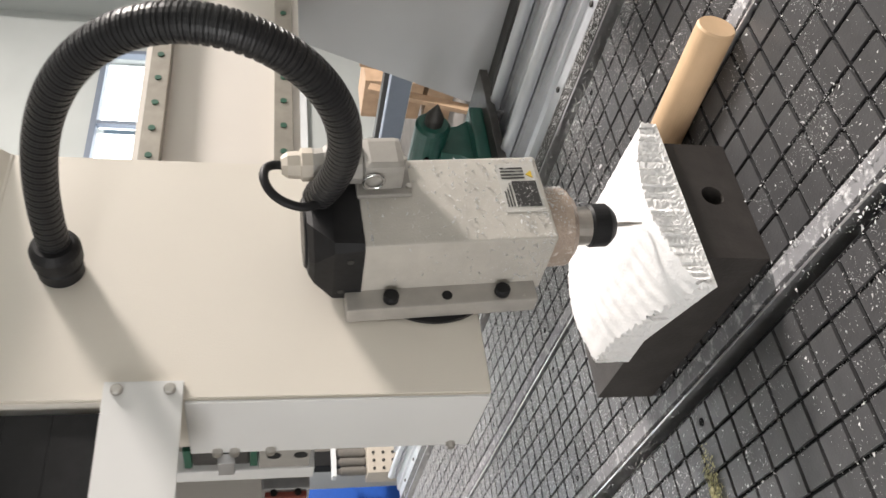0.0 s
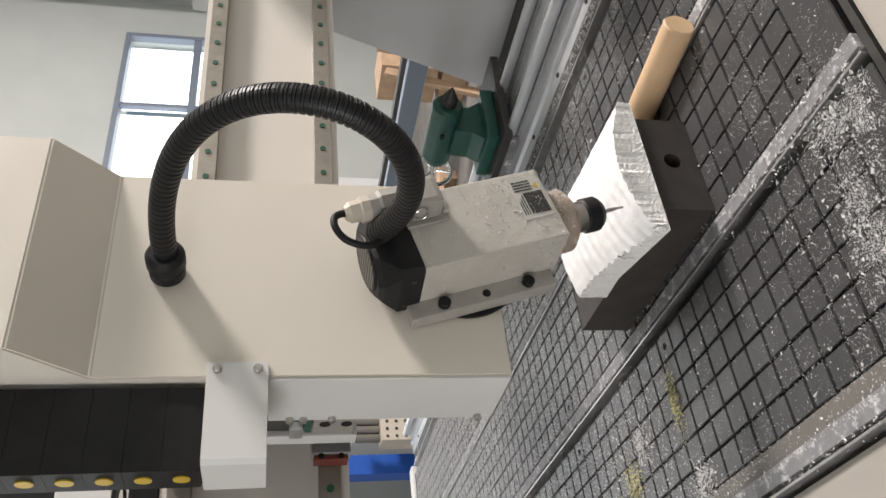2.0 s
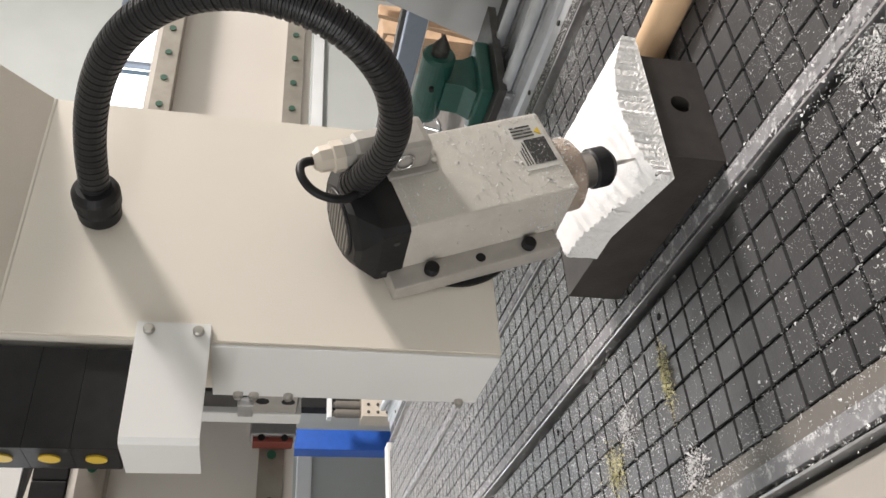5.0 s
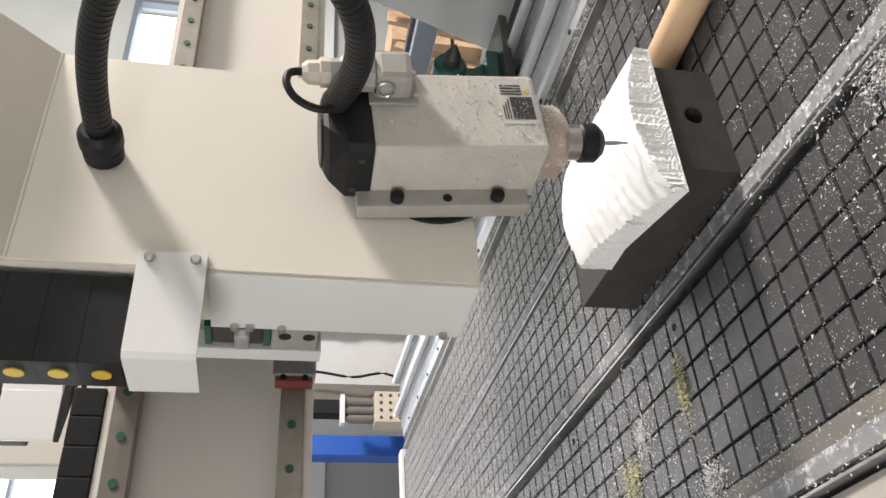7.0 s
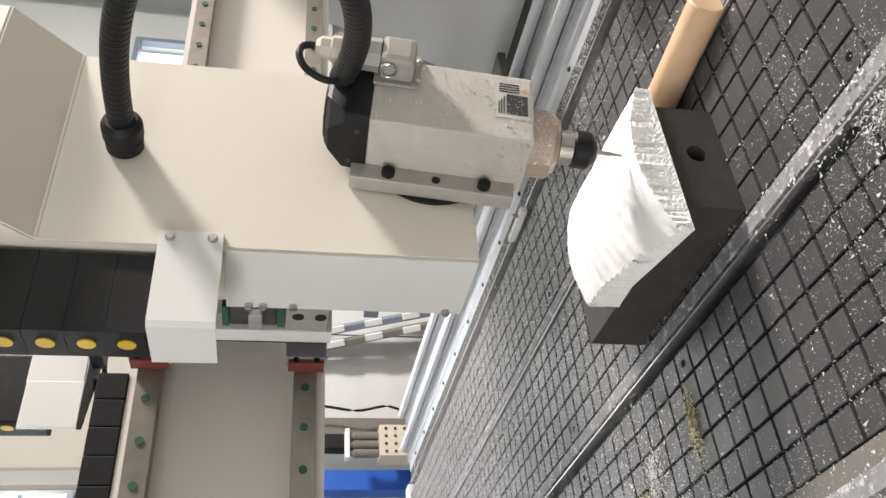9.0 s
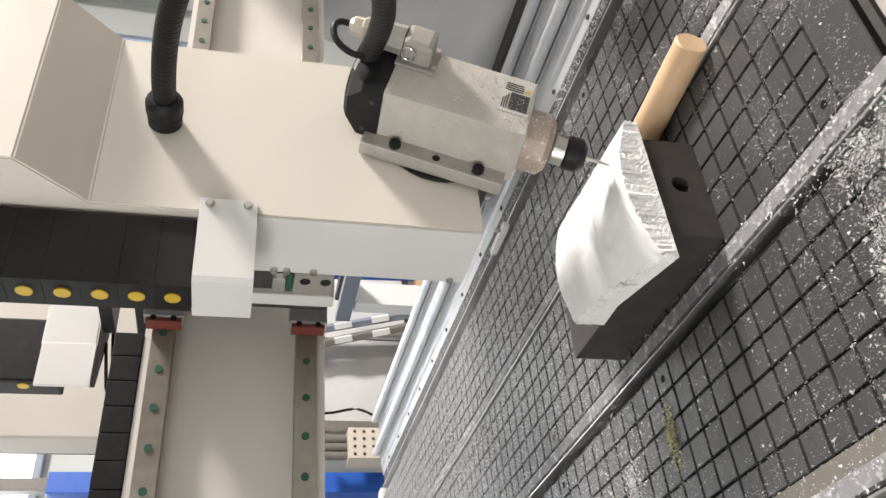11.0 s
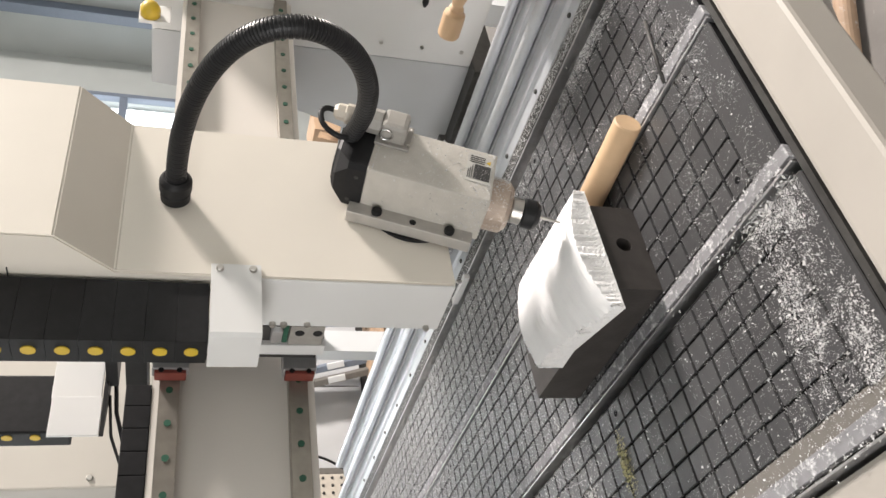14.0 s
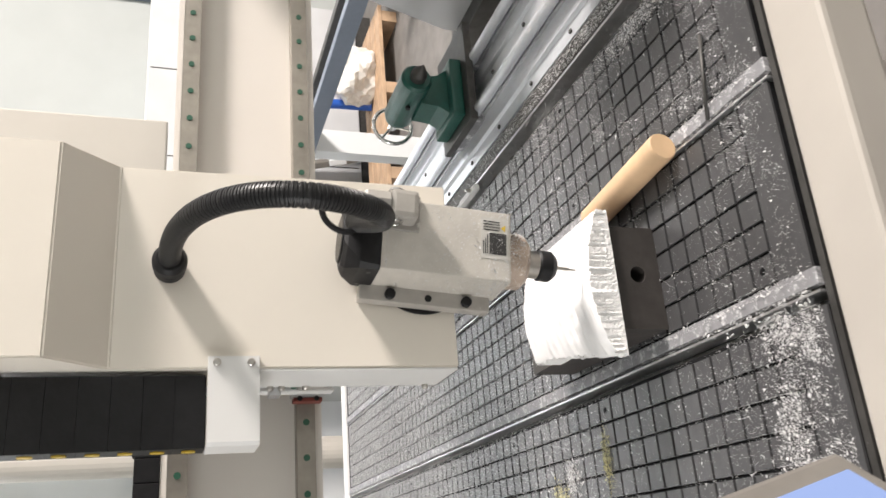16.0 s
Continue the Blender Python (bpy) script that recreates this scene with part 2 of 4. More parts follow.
def ring(centre, axis, r, wire, n=36, m=8):
    bm = bmesh.new()
    q = Vector(axis).to_track_quat("Z", "Y")
    loops = []
    for k in range(n):
        a = 2 * math.pi * k / n
        out = Vector((math.cos(a), math.sin(a), 0))
        loops.append([bm.verts.new(Vector(centre) + q @ (out * (r + wire * math.cos(2 * math.pi * j / m)) + Vector((0, 0, wire * math.sin(2 * math.pi * j / m))))) for j in range(m)])
    for k in range(n):
        a, b = loops[k], loops[(k + 1) % n]
        for j in range(m):
            bm.faces.new((a[j], b[j], b[(j + 1) % m], a[(j + 1) % m]))
    return bm


# ---- hall ----


def wall_with_openings(name, axis, at, thick, a0, a1, z0, z1, openings, mat):
    """A wall across x or y, built of blocks round its openings (a0, a1, z0, z1)."""
    bm = bmesh.new()
    cuts = sorted({a0, a1, *[o[0] for o in openings], *[o[1] for o in openings]})
    for u, v in zip(cuts, cuts[1:]):
        holes = sorted((o[2], o[3]) for o in openings if o[0] <= u and o[1] >= v)
        low = z0
        for h0, h1 in holes + [(z1, z1)]:
            if h0 > low:
                if axis == "y":
                    box(bm, u, v, at, at + thick, low, h0)
                else:
                    box(bm, at, at + thick, u, v, low, h0)
            low = h1
    return tagged(part(name, bm, mat), kind="structure")


# the second opening is made up, out of view, for the added north lamp
NORTH = [(4.15, 5.95, 0.47, 1.84), (-1.5, 2.8, 1.70, 2.20)]
tagged(part("floor", boxed(-5, 7.0, -5, 5.4, FLOOR - 0.1, FLOOR), CONCRETE), kind="structure")
# the ceiling's opening is made up for the overhead fill lamp
roof = bmesh.new()
for x0, x1, y0, y1 in ((-5, 1.6, -5, 5.4), (3.8, 7.0, -5, 5.4), (1.6, 3.8, -5, -2.2), (1.6, 3.8, 0.4, 5.4)):
    box(roof, x0, x1, y0, y1, 6.0, 6.1)
tagged(part("ceiling", roof, CEIL), kind="structure")
wall_with_openings("wall_north", "y", 5.0, 0.25, -5, 6.8, FLOOR, 6.0, NORTH, WALL)
wall_with_openings("wall_south", "y", -5.0, 0.25, -5, 6.8, FLOOR, 6.0, [], WALL)
wall_with_openings("wall_west", "x", -5.0, 0.25, -4.75, 5.0, FLOOR, 6.0, [(-2.9, 1.3, 0.55, 1.85)], WALL)
wall_with_openings("wall_east", "x", 6.55, 0.25, -4.75, 5.0, FLOOR, 6.0, [(-2.9, -0.7, 3.6, 5.8)], WALL)


def make_windows():
    for k, (a0, a1, z0, z1) in enumerate(NORTH):
        w = thing("window_%d" % (k + 1), "bright factory window with dark blue-grey metal frame, the second one added unseen", "window", kind="structure", at=(0, 4.96, 0))
        bm = bmesh.new()
        f = 0.05
        box(bm, a0 - f, a1 + f, -0.03, 0.05, z1, z1 + f, bevel=0.006)
        box(bm, a0 - f, a1 + f, -0.03, 0.05, z0 - f, z0, bevel=0.006)
        box(bm, a0 - f, a0, -0.03, 0.05, z0, z1, bevel=0.006)
        box(bm, a1, a1 + f, -0.03, 0.05, z0, z1, bevel=0.006)
        part("window_frame", bm, BLUE_GREY, w)
        n = max(2, round((a1 - a0) / 0.85))
        for i in range(1, n):
            x = a0 + (a1 - a0) * i / n
            part("mullion", boxed(x - 0.02, x + 0.02, -0.02, 0.04, z0, z1, bevel=0.005), BLUE_GREY, w)
        part("transom", boxed(a0, a1, -0.025, 0.045, z0 + 0.525 * (z1 - z0), z0 + 0.575 * (z1 - z0), bevel=0.006), BLUE_GREY, w)
        for i in range(n):
            x0, x1 = a0 + (a1 - a0) * i / n + 0.03, a0 + (a1 - a0) * (i + 1) / n - 0.03
            part("pane", boxed(x0, x1, 0.10, 0.106, z0, z1), DAY, w)


make_windows()
# steel posts and a sill on the side wall
for y0, y1 in ((3.98, 4.14), (4.36, 4.47)):
    tagged(part("wall_trim", boxed(6.44, 6.548, y0, y1, FLOOR, 6.0, bevel=0.008), BLUE_GREY), kind="structure")
tagged(part("wall_trim", boxed(6.45, 6.548, 4.472, 4.92, 0.78, 0.89, bevel=0.008), BLUE_GREY), kind="structure")
# steel girts on the back wall
for z in (3.35, 0.02):
    tagged(part("wall_trim", boxed(-4.7, 6.5, 4.93, 4.998, z, z + 0.10, bevel=0.008), BLUE_GREY if z > 2 else PALE), kind="structure")

# ---- table of the machine ----
PITCH = 0.0333
BED_END, BED_FAR = -0.245, 1.93
COLUMNS = ((-0.2555, -0.0555), (-0.0128, 0.187), (0.2214, 0.4212))
SLOTS = (-0.2865, -0.0275, 0.2042)


def make_table():
    base = thing("cnc_table_frame", "cream painted steel frame of a router table", "machine frame")
    part("end_beam", boxed(-0.42, 1.10, -0.332, -0.262, -0.062, -0.002, bevel=0.006), FRAME, base)
    part("side_beam", boxed(-0.42, -0.303, -0.2615, 1.99, -0.16, -0.006, bevel=0.006), FRAME, base)
    part("far_beam", boxed(0.455, 0.735, -0.2615, 1.96, -0.16, -0.03, bevel=0.004), WHITE, base)
    part("back_beam", boxed(-0.2995, 0.4545, 1.933, 1.985, -0.16, 0.006, bevel=0.004), WHITE, base)
    part("bed_core", boxed(-0.3025, 0.4545, -0.2615, 1.932, -0.06, -0.028), DARK_STEEL, base)
    part("end_rib", prism(((-0.29, -0.0625), (-0.329, -0.0625), (-0.329, -0.075), (-0.29, -0.125)), 0.128, 0.168), FRAME, base)
    # added filler, its dark colour stands in for the gap's shade
    part("end_gap_filler", boxed(-0.3024, 0.4544, -0.2585, -0.2504, -0.0279, -0.004), DARK_STEEL, base, "dusty dark filler strip added in the shaded end gap")
    for x in (-0.36, 0.68):
        for y in (-0.20, 1.90):
            part("leg", boxed(x - 0.04, x + 0.04, y - 0.04, y + 0.04, FLOOR, -0.16, bevel=0.004), CREAM, base)
    tile = bmesh.new()
    h = PITCH / 2 - 0.0021
    box(tile, -h, h, -h, h, 0, 0.003)
    tile = mesh_of("tile", tile, TILE)
    rows = int((BED_FAR + 0.195) / PITCH)
    for x0, x1 in COLUMNS:
        panel = thing("vacuum_panel", "dark grey grooved vacuum table panel dusted with white foam chips", "machine table", "vacuum table panels", at=(x0, BED_END - (0.005 if x0 < -0.2 else 0.0), 0))
        part("plate", boxed(-0.003, x1 - x0 + 0.003, 0.0, BED_FAR - BED_END, -0.0279, -0.003), RUBBER, panel)
        bm = boxed(-0.003, x1 - x0 + 0.003, 0.0, 0.0485, -0.0029, 0.0)
        part("end_margin", bm, TILE, panel)
        far = bmesh.new()
        for j in range(rows):
            for i in range(6):
                cx, cy = (i + 0.5) * PITCH, 0.05 + (j + 0.5) * PITCH
                if j < 34:
                    ob = new("tile", tile)
                    ob.parent = panel
                    ob.location = (cx, cy, -0.003)
                else:
                    box(far, cx - h, cx + h, cy - h, cy + h, -0.003, 0.0)
        tagged(part("far_tiles", far, TILE, panel), kind="stuff")
        for row in (0, 11, 21, 31, 41, 51, 61):
            for i in (0, 5):
                cx, cy = (i + 0.5) * PITCH, 0.05 + (row + 0.5) * PITCH
                # flat black disc in place of a real hole and the shade inside it
                part("screw_hole_disc", rod((cx, cy, -0.0005), (cx, cy, 0.0004), 0.0042, 16), RUBBER, panel, "black disc imitating the shaded depth of a screw hole")
    for x in SLOTS:
        slot = thing("slot_rail", "dusty aluminium slotted clamping rail set into the table", "rail", "clamping rails", at=(x, BED_END, 0))
        length = BED_FAR - BED_END
        part("flat_band", boxed(-0.0045, 0.0125, -0.004, length, -0.0279, 0.0012, bevel=0.0006), ALU_DUSTY, slot)
        part("lip", boxed(-0.0125, -0.0098, -0.004, length, -0.0279, 0.0020, bevel=0.0006), ALU, slot, "bright worn edge")
        if x < -0.2:
            part("edge_band", boxed(0.0130, 0.0305, -0.004, length, -0.0279, -0.0006), GREY, slot)
        part("channel", boxed(-0.0095, -0.0048, 0.0, length, -0.0279, -0.006), DARK_STEEL, slot)


def chips(name, mat, label, count, sampler, lo, hi, seed, flat=0.5):
    """Loose flakes: small irregular tetrahedra lying where sampler puts them."""
    rng = np.random.default_rng(seed)
    pos = sampler(rng, count)
    size = lo + (hi - lo) * rng.random(len(pos)) ** 2.5
    corner = rng.normal(size=(len(pos), 4, 3)) * np.array((0.55, 0.55, 0.55 * flat))
    v = pos[:, None, :] + corner * size[:, None, None]
    v[..., 2] += size[:, None] * 0.3 - np.minimum(0, (v[..., 2] - pos[:, None, 2] + size[:, None] * 0.3).min(axis=1))[:, None]
    faces = (np.arange(len(pos))[:, None, None] * 4 + np.array(((0, 1, 2), (0, 3, 1), (1, 3, 2), (2, 3, 0)))).reshape(-1, 3)
    me = bpy.data.meshes.new(name)
    me.from_pydata(v.reshape(-1, 3).tolist(), [], faces.tolist())
    me.materials.append(mat)
    return tagged(new(name, me), label, "debris", kind="stuff")


def dust_everywhere(rng, n, y1=1.6):
    """Denser towards the end of the table, along the far column and in the grooves, in drifts."""
    out = []
    while sum(map(len, out)) < n:
        p = np.c_[rng.uniform(-0.27, 0.45, 20000), rng.uniform(-0.243, y1, 20000)]
        drift = np.array([noise.noise((x * 14, y * 14, 3.1)) + 0.5 * noise.noise((x * 45, y * 45, 7.7)) for x, y in p])
        want = 0.17 + 0.75 * np.exp(-((p[:, 1] + 0.235) / 0.085) ** 2) * (1.0 - 0.25 * (p[:, 0] > -0.03)) + 0.30 * (p[:, 0] > 0.21) + 0.2 * np.exp(-((p[:, 0] + 0.265) / 0.022) ** 2)
        want *= np.clip(0.45 + 1.6 * drift, 0.06, 1.8) * np.exp(-np.clip(p[:, 1] - 0.25, 0, 9) / 1.1)
        keep = rng.random(len(p)) < want
        out.append(p[keep])
    p = np.concatenate(out)[:n]
    return np.c_[p, np.full(len(p), 0.0003)]


def dust_sheen_far(rng, n):
    """Even film on the table behind the beam: dust thickened to imitate reflected light."""
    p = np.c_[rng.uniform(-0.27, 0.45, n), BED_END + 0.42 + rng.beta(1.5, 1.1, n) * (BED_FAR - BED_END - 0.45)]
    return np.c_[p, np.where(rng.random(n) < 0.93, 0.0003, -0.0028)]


def dust_grooves(rng, n):
    """Dust lying in the grooves between the tiles."""
    p = dust_everywhere(rng, n, 1.2)
    col = np.clip(np.searchsorted((-0.03, 0.204), p[:, 0]), 0, 2)
    x0 = np.array([c[0] for c in COLUMNS])[col]
    along = rng.random(n) < 0.5
    jit = rng.normal(0, 0.0010, n)
    gx, gy = x0 + np.round((p[:, 0] - x0) / PITCH) * PITCH + jit, -0.195 + np.round((p[:, 1] + 0.195) / PITCH) * PITCH + jit
    x, y = np.where(along, gx, p[:, 0]), np.where(along, p[:, 1], np.maximum(gy, -0.195))
    return np.c_[x, y, np.full(n, -0.0028)]


def dust_end(rng, n):
    """Thick drift at the end of the first panel, thinning out along it."""
    out = []
    while sum(map(len, out)) < n:
        p = np.c_[rng.uniform(-0.262, -0.042, 20000), rng.uniform(-0.2445, 0.02, 20000)]
        drift = np.array([noise.noise((x * 22, y * 22, 1.3)) + 0.8 * noise.noise((x * 75, y * 75, 4.4)) for x, y in p])
        near = np.exp(-(np.clip(p[:, 1] + 0.205, 0, 1) / 0.065) ** 2) * (0.35 + 0.65 * (p[:, 1] > -0.228)) + 0.05
        keep = rng.random(len(p)) < near * np.clip(0.45 + 1.4 * drift, 0.12, 1.0)
        out.append(p[keep])
    p = np.concatenate(out)[:n]
    return np.c_[p, np.full(n, 0.0003)]


def dust_slots(rng, n):
    k = rng.integers(0, 3, n)
    x = np.array(SLOTS)[k] + rng.normal(0, 0.0075, n)
    y = BED_END + 0.01 + rng.exponential(0.35, n)
    return np.c_[x, np.clip(y, BED_END, 2.3), np.where(abs(x - np.array(SLOTS)[k]) < 0.0055, -0.0055, 0.0024)]


def pile(cx, cy, sx, sy, height):
    def sample(rng, n):
        p = rng.normal(size=(n, 2))
        z = height * np.exp(-(p ** 2).sum(1) / 2) * rng.random(n)
        return np.c_[cx + p[:, 0] * sx, cy + p[:, 1] * sy, z + 0.0003]
    return sample


make_table()
chips("foam_chips", CHIP, "white foam chips scattered over the table", 6500, dust_everywhere, 0.0006, 0.0028, 3)
chips("foam_dust", CHIP, "fine white foam dust spread over the table", 75000, dust_everywhere, 0.00025, 0.0011, 13)
# more flakes than the dust alone needs, standing in for brighter far tiles
chips("far_dust_and_sheen", CHIP, "pale foam dust behind the beam, thickened to imitate reflected light on the table", 150000, dust_sheen_far, 0.0007, 0.0022, 15)
chips("groove_dust", CHIP, "white foam dust lying in the table grooves", 16000, dust_grooves, 0.0005, 0.0018, 14)
chips("end_drift", CHIP, "thick drift of white foam flakes at the table's end", 2000, dust_end, 0.0007, 0.0026, 21)
chips("end_dust", CHIP, "fine white foam dust at the table's end", 13000, dust_end, 0.0003, 0.0012, 22)
chips("slot_dust", CHIP, "white foam dust caught in the clamping rails", 9000, dust_slots, 0.0004, 0.0024, 4)
chips("sawdust_heap", SAWDUST, "small heap of yellow wood chips on the table", 800, pile(-0.138, 0.194, 0.019, 0.006, 0.004), 0.0008, 0.0028, 5)
chips("sawdust_heap", SAWDUST, "small heap of pale wood chips on the table", 800, pile(-0.182, 0.352, 0.014, 0.012, 0.004), 0.0008, 0.0028, 6)
chips("foam_heap", CHIP, "small heap of white foam flakes on the table", 800, pile(-0.150, 0.302, 0.014, 0.010, 0.006), 0.0008, 0.0028, 7)
chips("foam_heap", CHIP, "small heap of white foam flakes beside the rail", 900, pile(-0.244, 0.18, 0.012, 0.014, 0.005), 0.0008, 0.0026, 8)
chips("foam_heap", CHIP, "long low heap of white foam dust by the table edge", 2600, pile(0.402, -0.05, 0.010, 0.055, 0.006), 0.0006, 0.0022, 9)

# ---- workpiece ----


def make_block():
    bm = bmesh.new()
    sx, y0, y1, h, r, n = 0.131, 0.0, 0.262, 0.064, 0.0105, 32
    cx, cz = 0.069, 0.031
    loops = []
    for y in (y0, y1):
        outer, inner = [], []
        for k in range(n):
            a = 2 * math.pi * (k + 0.5) / n
            c, s = math.cos(a), math.sin(a)
            inner.append(bm.verts.new((cx + r * c, y, cz + r * s)))
            f = min((sx / 2) / abs(c), (h / 2) / abs(s))
            outer.append(bm.verts.new((sx / 2 + f * c, y, h / 2 + f * s)))
        loops.append((outer, inner))
    # true corners
    for outer, inner in loops:
        for k, (x, z) in zip((2, 13, 18, 29), ((sx, h), (0, h), (0, 0), (sx, 0))):
            outer[k].co.x, outer[k].co.z = x, z
    (o0, i0), (o1, i1) = loops
    for k in range(n):
        j = (k + 1) % n
        bm.faces.new((o0[k], o0[j], i0[j], i0[k]))
        bm.faces.new((o1[j], o1[k], i1[k], i1[j]))
        bm.faces.new((o0[j], o0[k], o1[k], o1[j]))
        bm.faces.new((i0[k], i0[j], i1[j], i1[k]))
    bmesh.ops.recalc_face_normals(bm, faces=bm.faces)
    ob = part("support_block", bm, BLOCK)
    ob.matrix_world = pose(-0.007, 0.0, 0.0005, 0, 0, -0.6)
    return tagged(ob, "dark stained drilled block on the table under the foam", "block")


def foam_height(x, y):
    """The carved dome, a little higher towards its far end, with the cutter's passes across it."""
    u = (x - 0.052) / 0.105
    z = 0.1025 + 0.05 * np.clip(y, 0, 0.2) - 0.030 * abs(u) ** 2.2
    z += 0.0010 * math.sin(y * 420 + 5 * u * u) * (0.4 + noise.noise((x * 30, y * 30, 0)))
    z += 0.0018 * noise.noise((x * 22, y * 16, 1.7)) + 0.0008 * noise.noise((x * 80, y * 70, 5.0))
    return z


def make_foam():
    nx, ny = 100, 100
    bm = bmesh.new()
    base, top = 0.0655, []
    low = []
    for j in range(ny + 1):
        v = j / ny
        for_x0, for_x1 = -0.041 + 0.030 * min(1, v * 1.3), 0.144 - 0.014 * v
        rt, rl = [], []
        for i in range(nx + 1):
            u = i / nx
            edge = min(u, 1 - u, v, 1 - v)
            rough = 0.0042 if edge < 0.001 else 0.0016 if edge < 0.013 else 0.0
            x = for_x0 + (for_x1 - for_x0) * u + rough * noise.noise((u * 61, v * 57, 2)) * 1.6
            y = -0.007 + 0.178 * v + rough * noise.noise((u * 63, v * 59, 9)) * 1.6
            z = max(foam_height(x, y), base + 0.003)
            rt.append(bm.verts.new((x, y, z)))
            rl.append(bm.verts.new((for_x0 + (for_x1 - for_x0) * u, -0.007 + 0.178 * v, base)) if edge < 1e-6 else None)
        top.append(rt)
        low.append(rl)
    for j in range(ny):
        for i in range(nx):
            bm.faces.new((top[j][i], top[j][i + 1], top[j + 1][i + 1], top[j + 1][i])).smooth = True
    ringv = [(0, i) for i in range(nx)] + [(j, nx) for j in range(ny)] + [(ny, i) for i in range(nx, 0, -1)] + [(j, 0) for j in range(ny, 0, -1)]
    levels = 18
    columns = []
    for k, (j, i) in enumerate(ringv):
        t, b = top[j][i], low[j][i]
        col = [t]
        for q in range(1, levels):
            p = t.co.lerp(b.co, q / levels)
            n_ = Vector((noise.noise((p.x * 420, p.y * 420, p.z * 420)), noise.noise((p.x * 420 + 9, p.y * 420, p.z * 420)), 0.0)) * 0.0012
            col.append(bm.verts.new(p + n_))
        col.append(b)
        columns.append(col)
    for k in range(len(columns)):
        a, b = columns[k], columns[(k + 1) % len(columns)]
        for q in range(levels):
            f = bm.faces.new((a[q], a[q + 1], b[q + 1], b[q]))
            f.material_index = 1
    bm.faces.new([c[-1] for c in columns])
    bmesh.ops.recalc_face_normals(bm, faces=bm.faces)
    foam = thing("foam_workpiece", "white foam slab carved into a shallow dome, with torn rough edges", "foam")
    torn = bm.copy()
    bmesh.ops.delete(torn, geom=[f for f in torn.faces if f.material_index == 0 and len(f.verts) == 4], context="FACES")
    bmesh.ops.delete(bm, geom=[f for f in bm.faces if f.material_index == 1 or len(f.verts) > 4], context="FACES")
    for f in torn.faces:
        f.material_index = 0
    part("carved_top", bm, FOAM, foam, "smooth carved foam face with shallow cutter passes")
    part("torn_sides", torn, FOAM_ROUGH, foam, "torn crumbly foam sides")
    return foam


make_block()
make_foam()
dowel = thing("wooden_dowel", "pale round wooden dowel lying on the table", "dowel", at=(0.199, -0.081, 0.0190))
part("stick", turned(bmesh.new(), (0, 0, 0), (-0.018, 0.19, 0), ((0, 0.0170), (0.012, 0.0185), (0.985, 0.0185), (1, 0.0170)), 40), WOOD, dowel, smooth=False)
wire = thing("thin_rod", "thin dark metal rod lying on the table", "rod", at=(0.245, -0.158, 0.0035))
part("shaft", tube([(0.055, -0.009, 0.0), (0.0, 0.0, 0.0005), (-0.048, 0.008, 0)], 0.0024), DARK_STEEL, wire, smooth=True)

# ---- gantry ----
BEAM_Y = 0.2847
RAIL_LOW, RAIL_HIGH = 0.3991, 0.5608


def bolt(bm, p, axis, r=0.0045, h=0.003, n=12):
    a = Vector(axis)
    return turned(bm, p, Vector(p) + a * h, ((0, r), (0.7, r), (1, r * 0.75)), n)


def make_gantry():
    g = thing("gantry", "cream painted gantry beam with two steel guide rails", "machine gantry")
    part("beam", boxed(-1.3, 1.10, BEAM_Y + 0.012, BEAM_Y + 0.21, 0.377, 0.5815, bevel=0.005), BEAM, g)
    for z, first, name in ((RAIL_LOW, -1.2635, "lower_rail"), (RAIL_HIGH, -1.2791, "upper_rail")):
        rail = part(name, prism(((BEAM_Y + 0.0118, z - 0.012), (BEAM_Y - 0.002, z - 0.012), (BEAM_Y - 0.008, z - 0.008), (BEAM_Y - 0.012, z - 0.012), (BEAM_Y - 0.012, z + 0.012), (BEAM_Y - 0.008, z + 0.008), (BEAM_Y - 0.002, z + 0.012), (BEAM_Y + 0.0118, z + 0.012)), -1.28, 1.06), RAIL, g, "steel guide rail")
        for k in range(50):
            x = first + k * 0.0462
            part("rail_cap", rod((x, BEAM_Y - 0.0121, z), (x, BEAM_Y - 0.0134, z), 0.0044, 14), GREEN_CAP, rail, "dark green bolt cap")
        part("ledge", boxed(-1.29, 1.08, BEAM_Y - 0.004, BEAM_Y + 0.0119, z - 0.022, z - 0.0125) if z == RAIL_LOW else boxed(-1.29, 1.08, BEAM_Y - 0.004, BEAM_Y + 0.0119, z + 0.0125, z + 0.0203), BEAM, g)
    leg = part("side_leg", prism(((0.380, -0.03), (0.380, 0.64), (0.515, 0.64), (0.545, 0.35), (0.67, 0.0), (0.67, -0.03)), 0.90, 1.08), CABINET, g, "grey side plate of the gantry leg")
    part("leg_cover", boxed(0.897, 1.12, 0.15, 0.3775, -0.03, 0.64, bevel=0.004), WHITE, g, "white sheet cover with a row of screws")
    for z in (0.02, 0.11, 0.20, 0.29, 0.38):
        part("cover_screw", bolt(bmesh.new(), (0.8968, 0.340, z - 0.02), (-1, 0, 0), 0.0045, 0.003), STEEL, g)
    part("leg_foot", boxed(0.86, 1.10, 0.36, 0.70, -0.09, -0.0305, bevel=0.003), DARK_STEEL, g)
    far = part("far_leg", boxed(-1.35, -1.18, 0.06, 0.53, -0.16, 0.66, bevel=0.006), CREAM, g)
    return g


make_gantry()
lamp = thing("indicator_lamp", "yellow round push button on a white bracket", "indicator", at=(0.835, BEAM_Y + 0.02, 0.638))
part("bracket", boxed(-0.022, 0.03, -0.005, 0.002, -0.036, 0.02, bevel=0.001), WHITE, lamp)
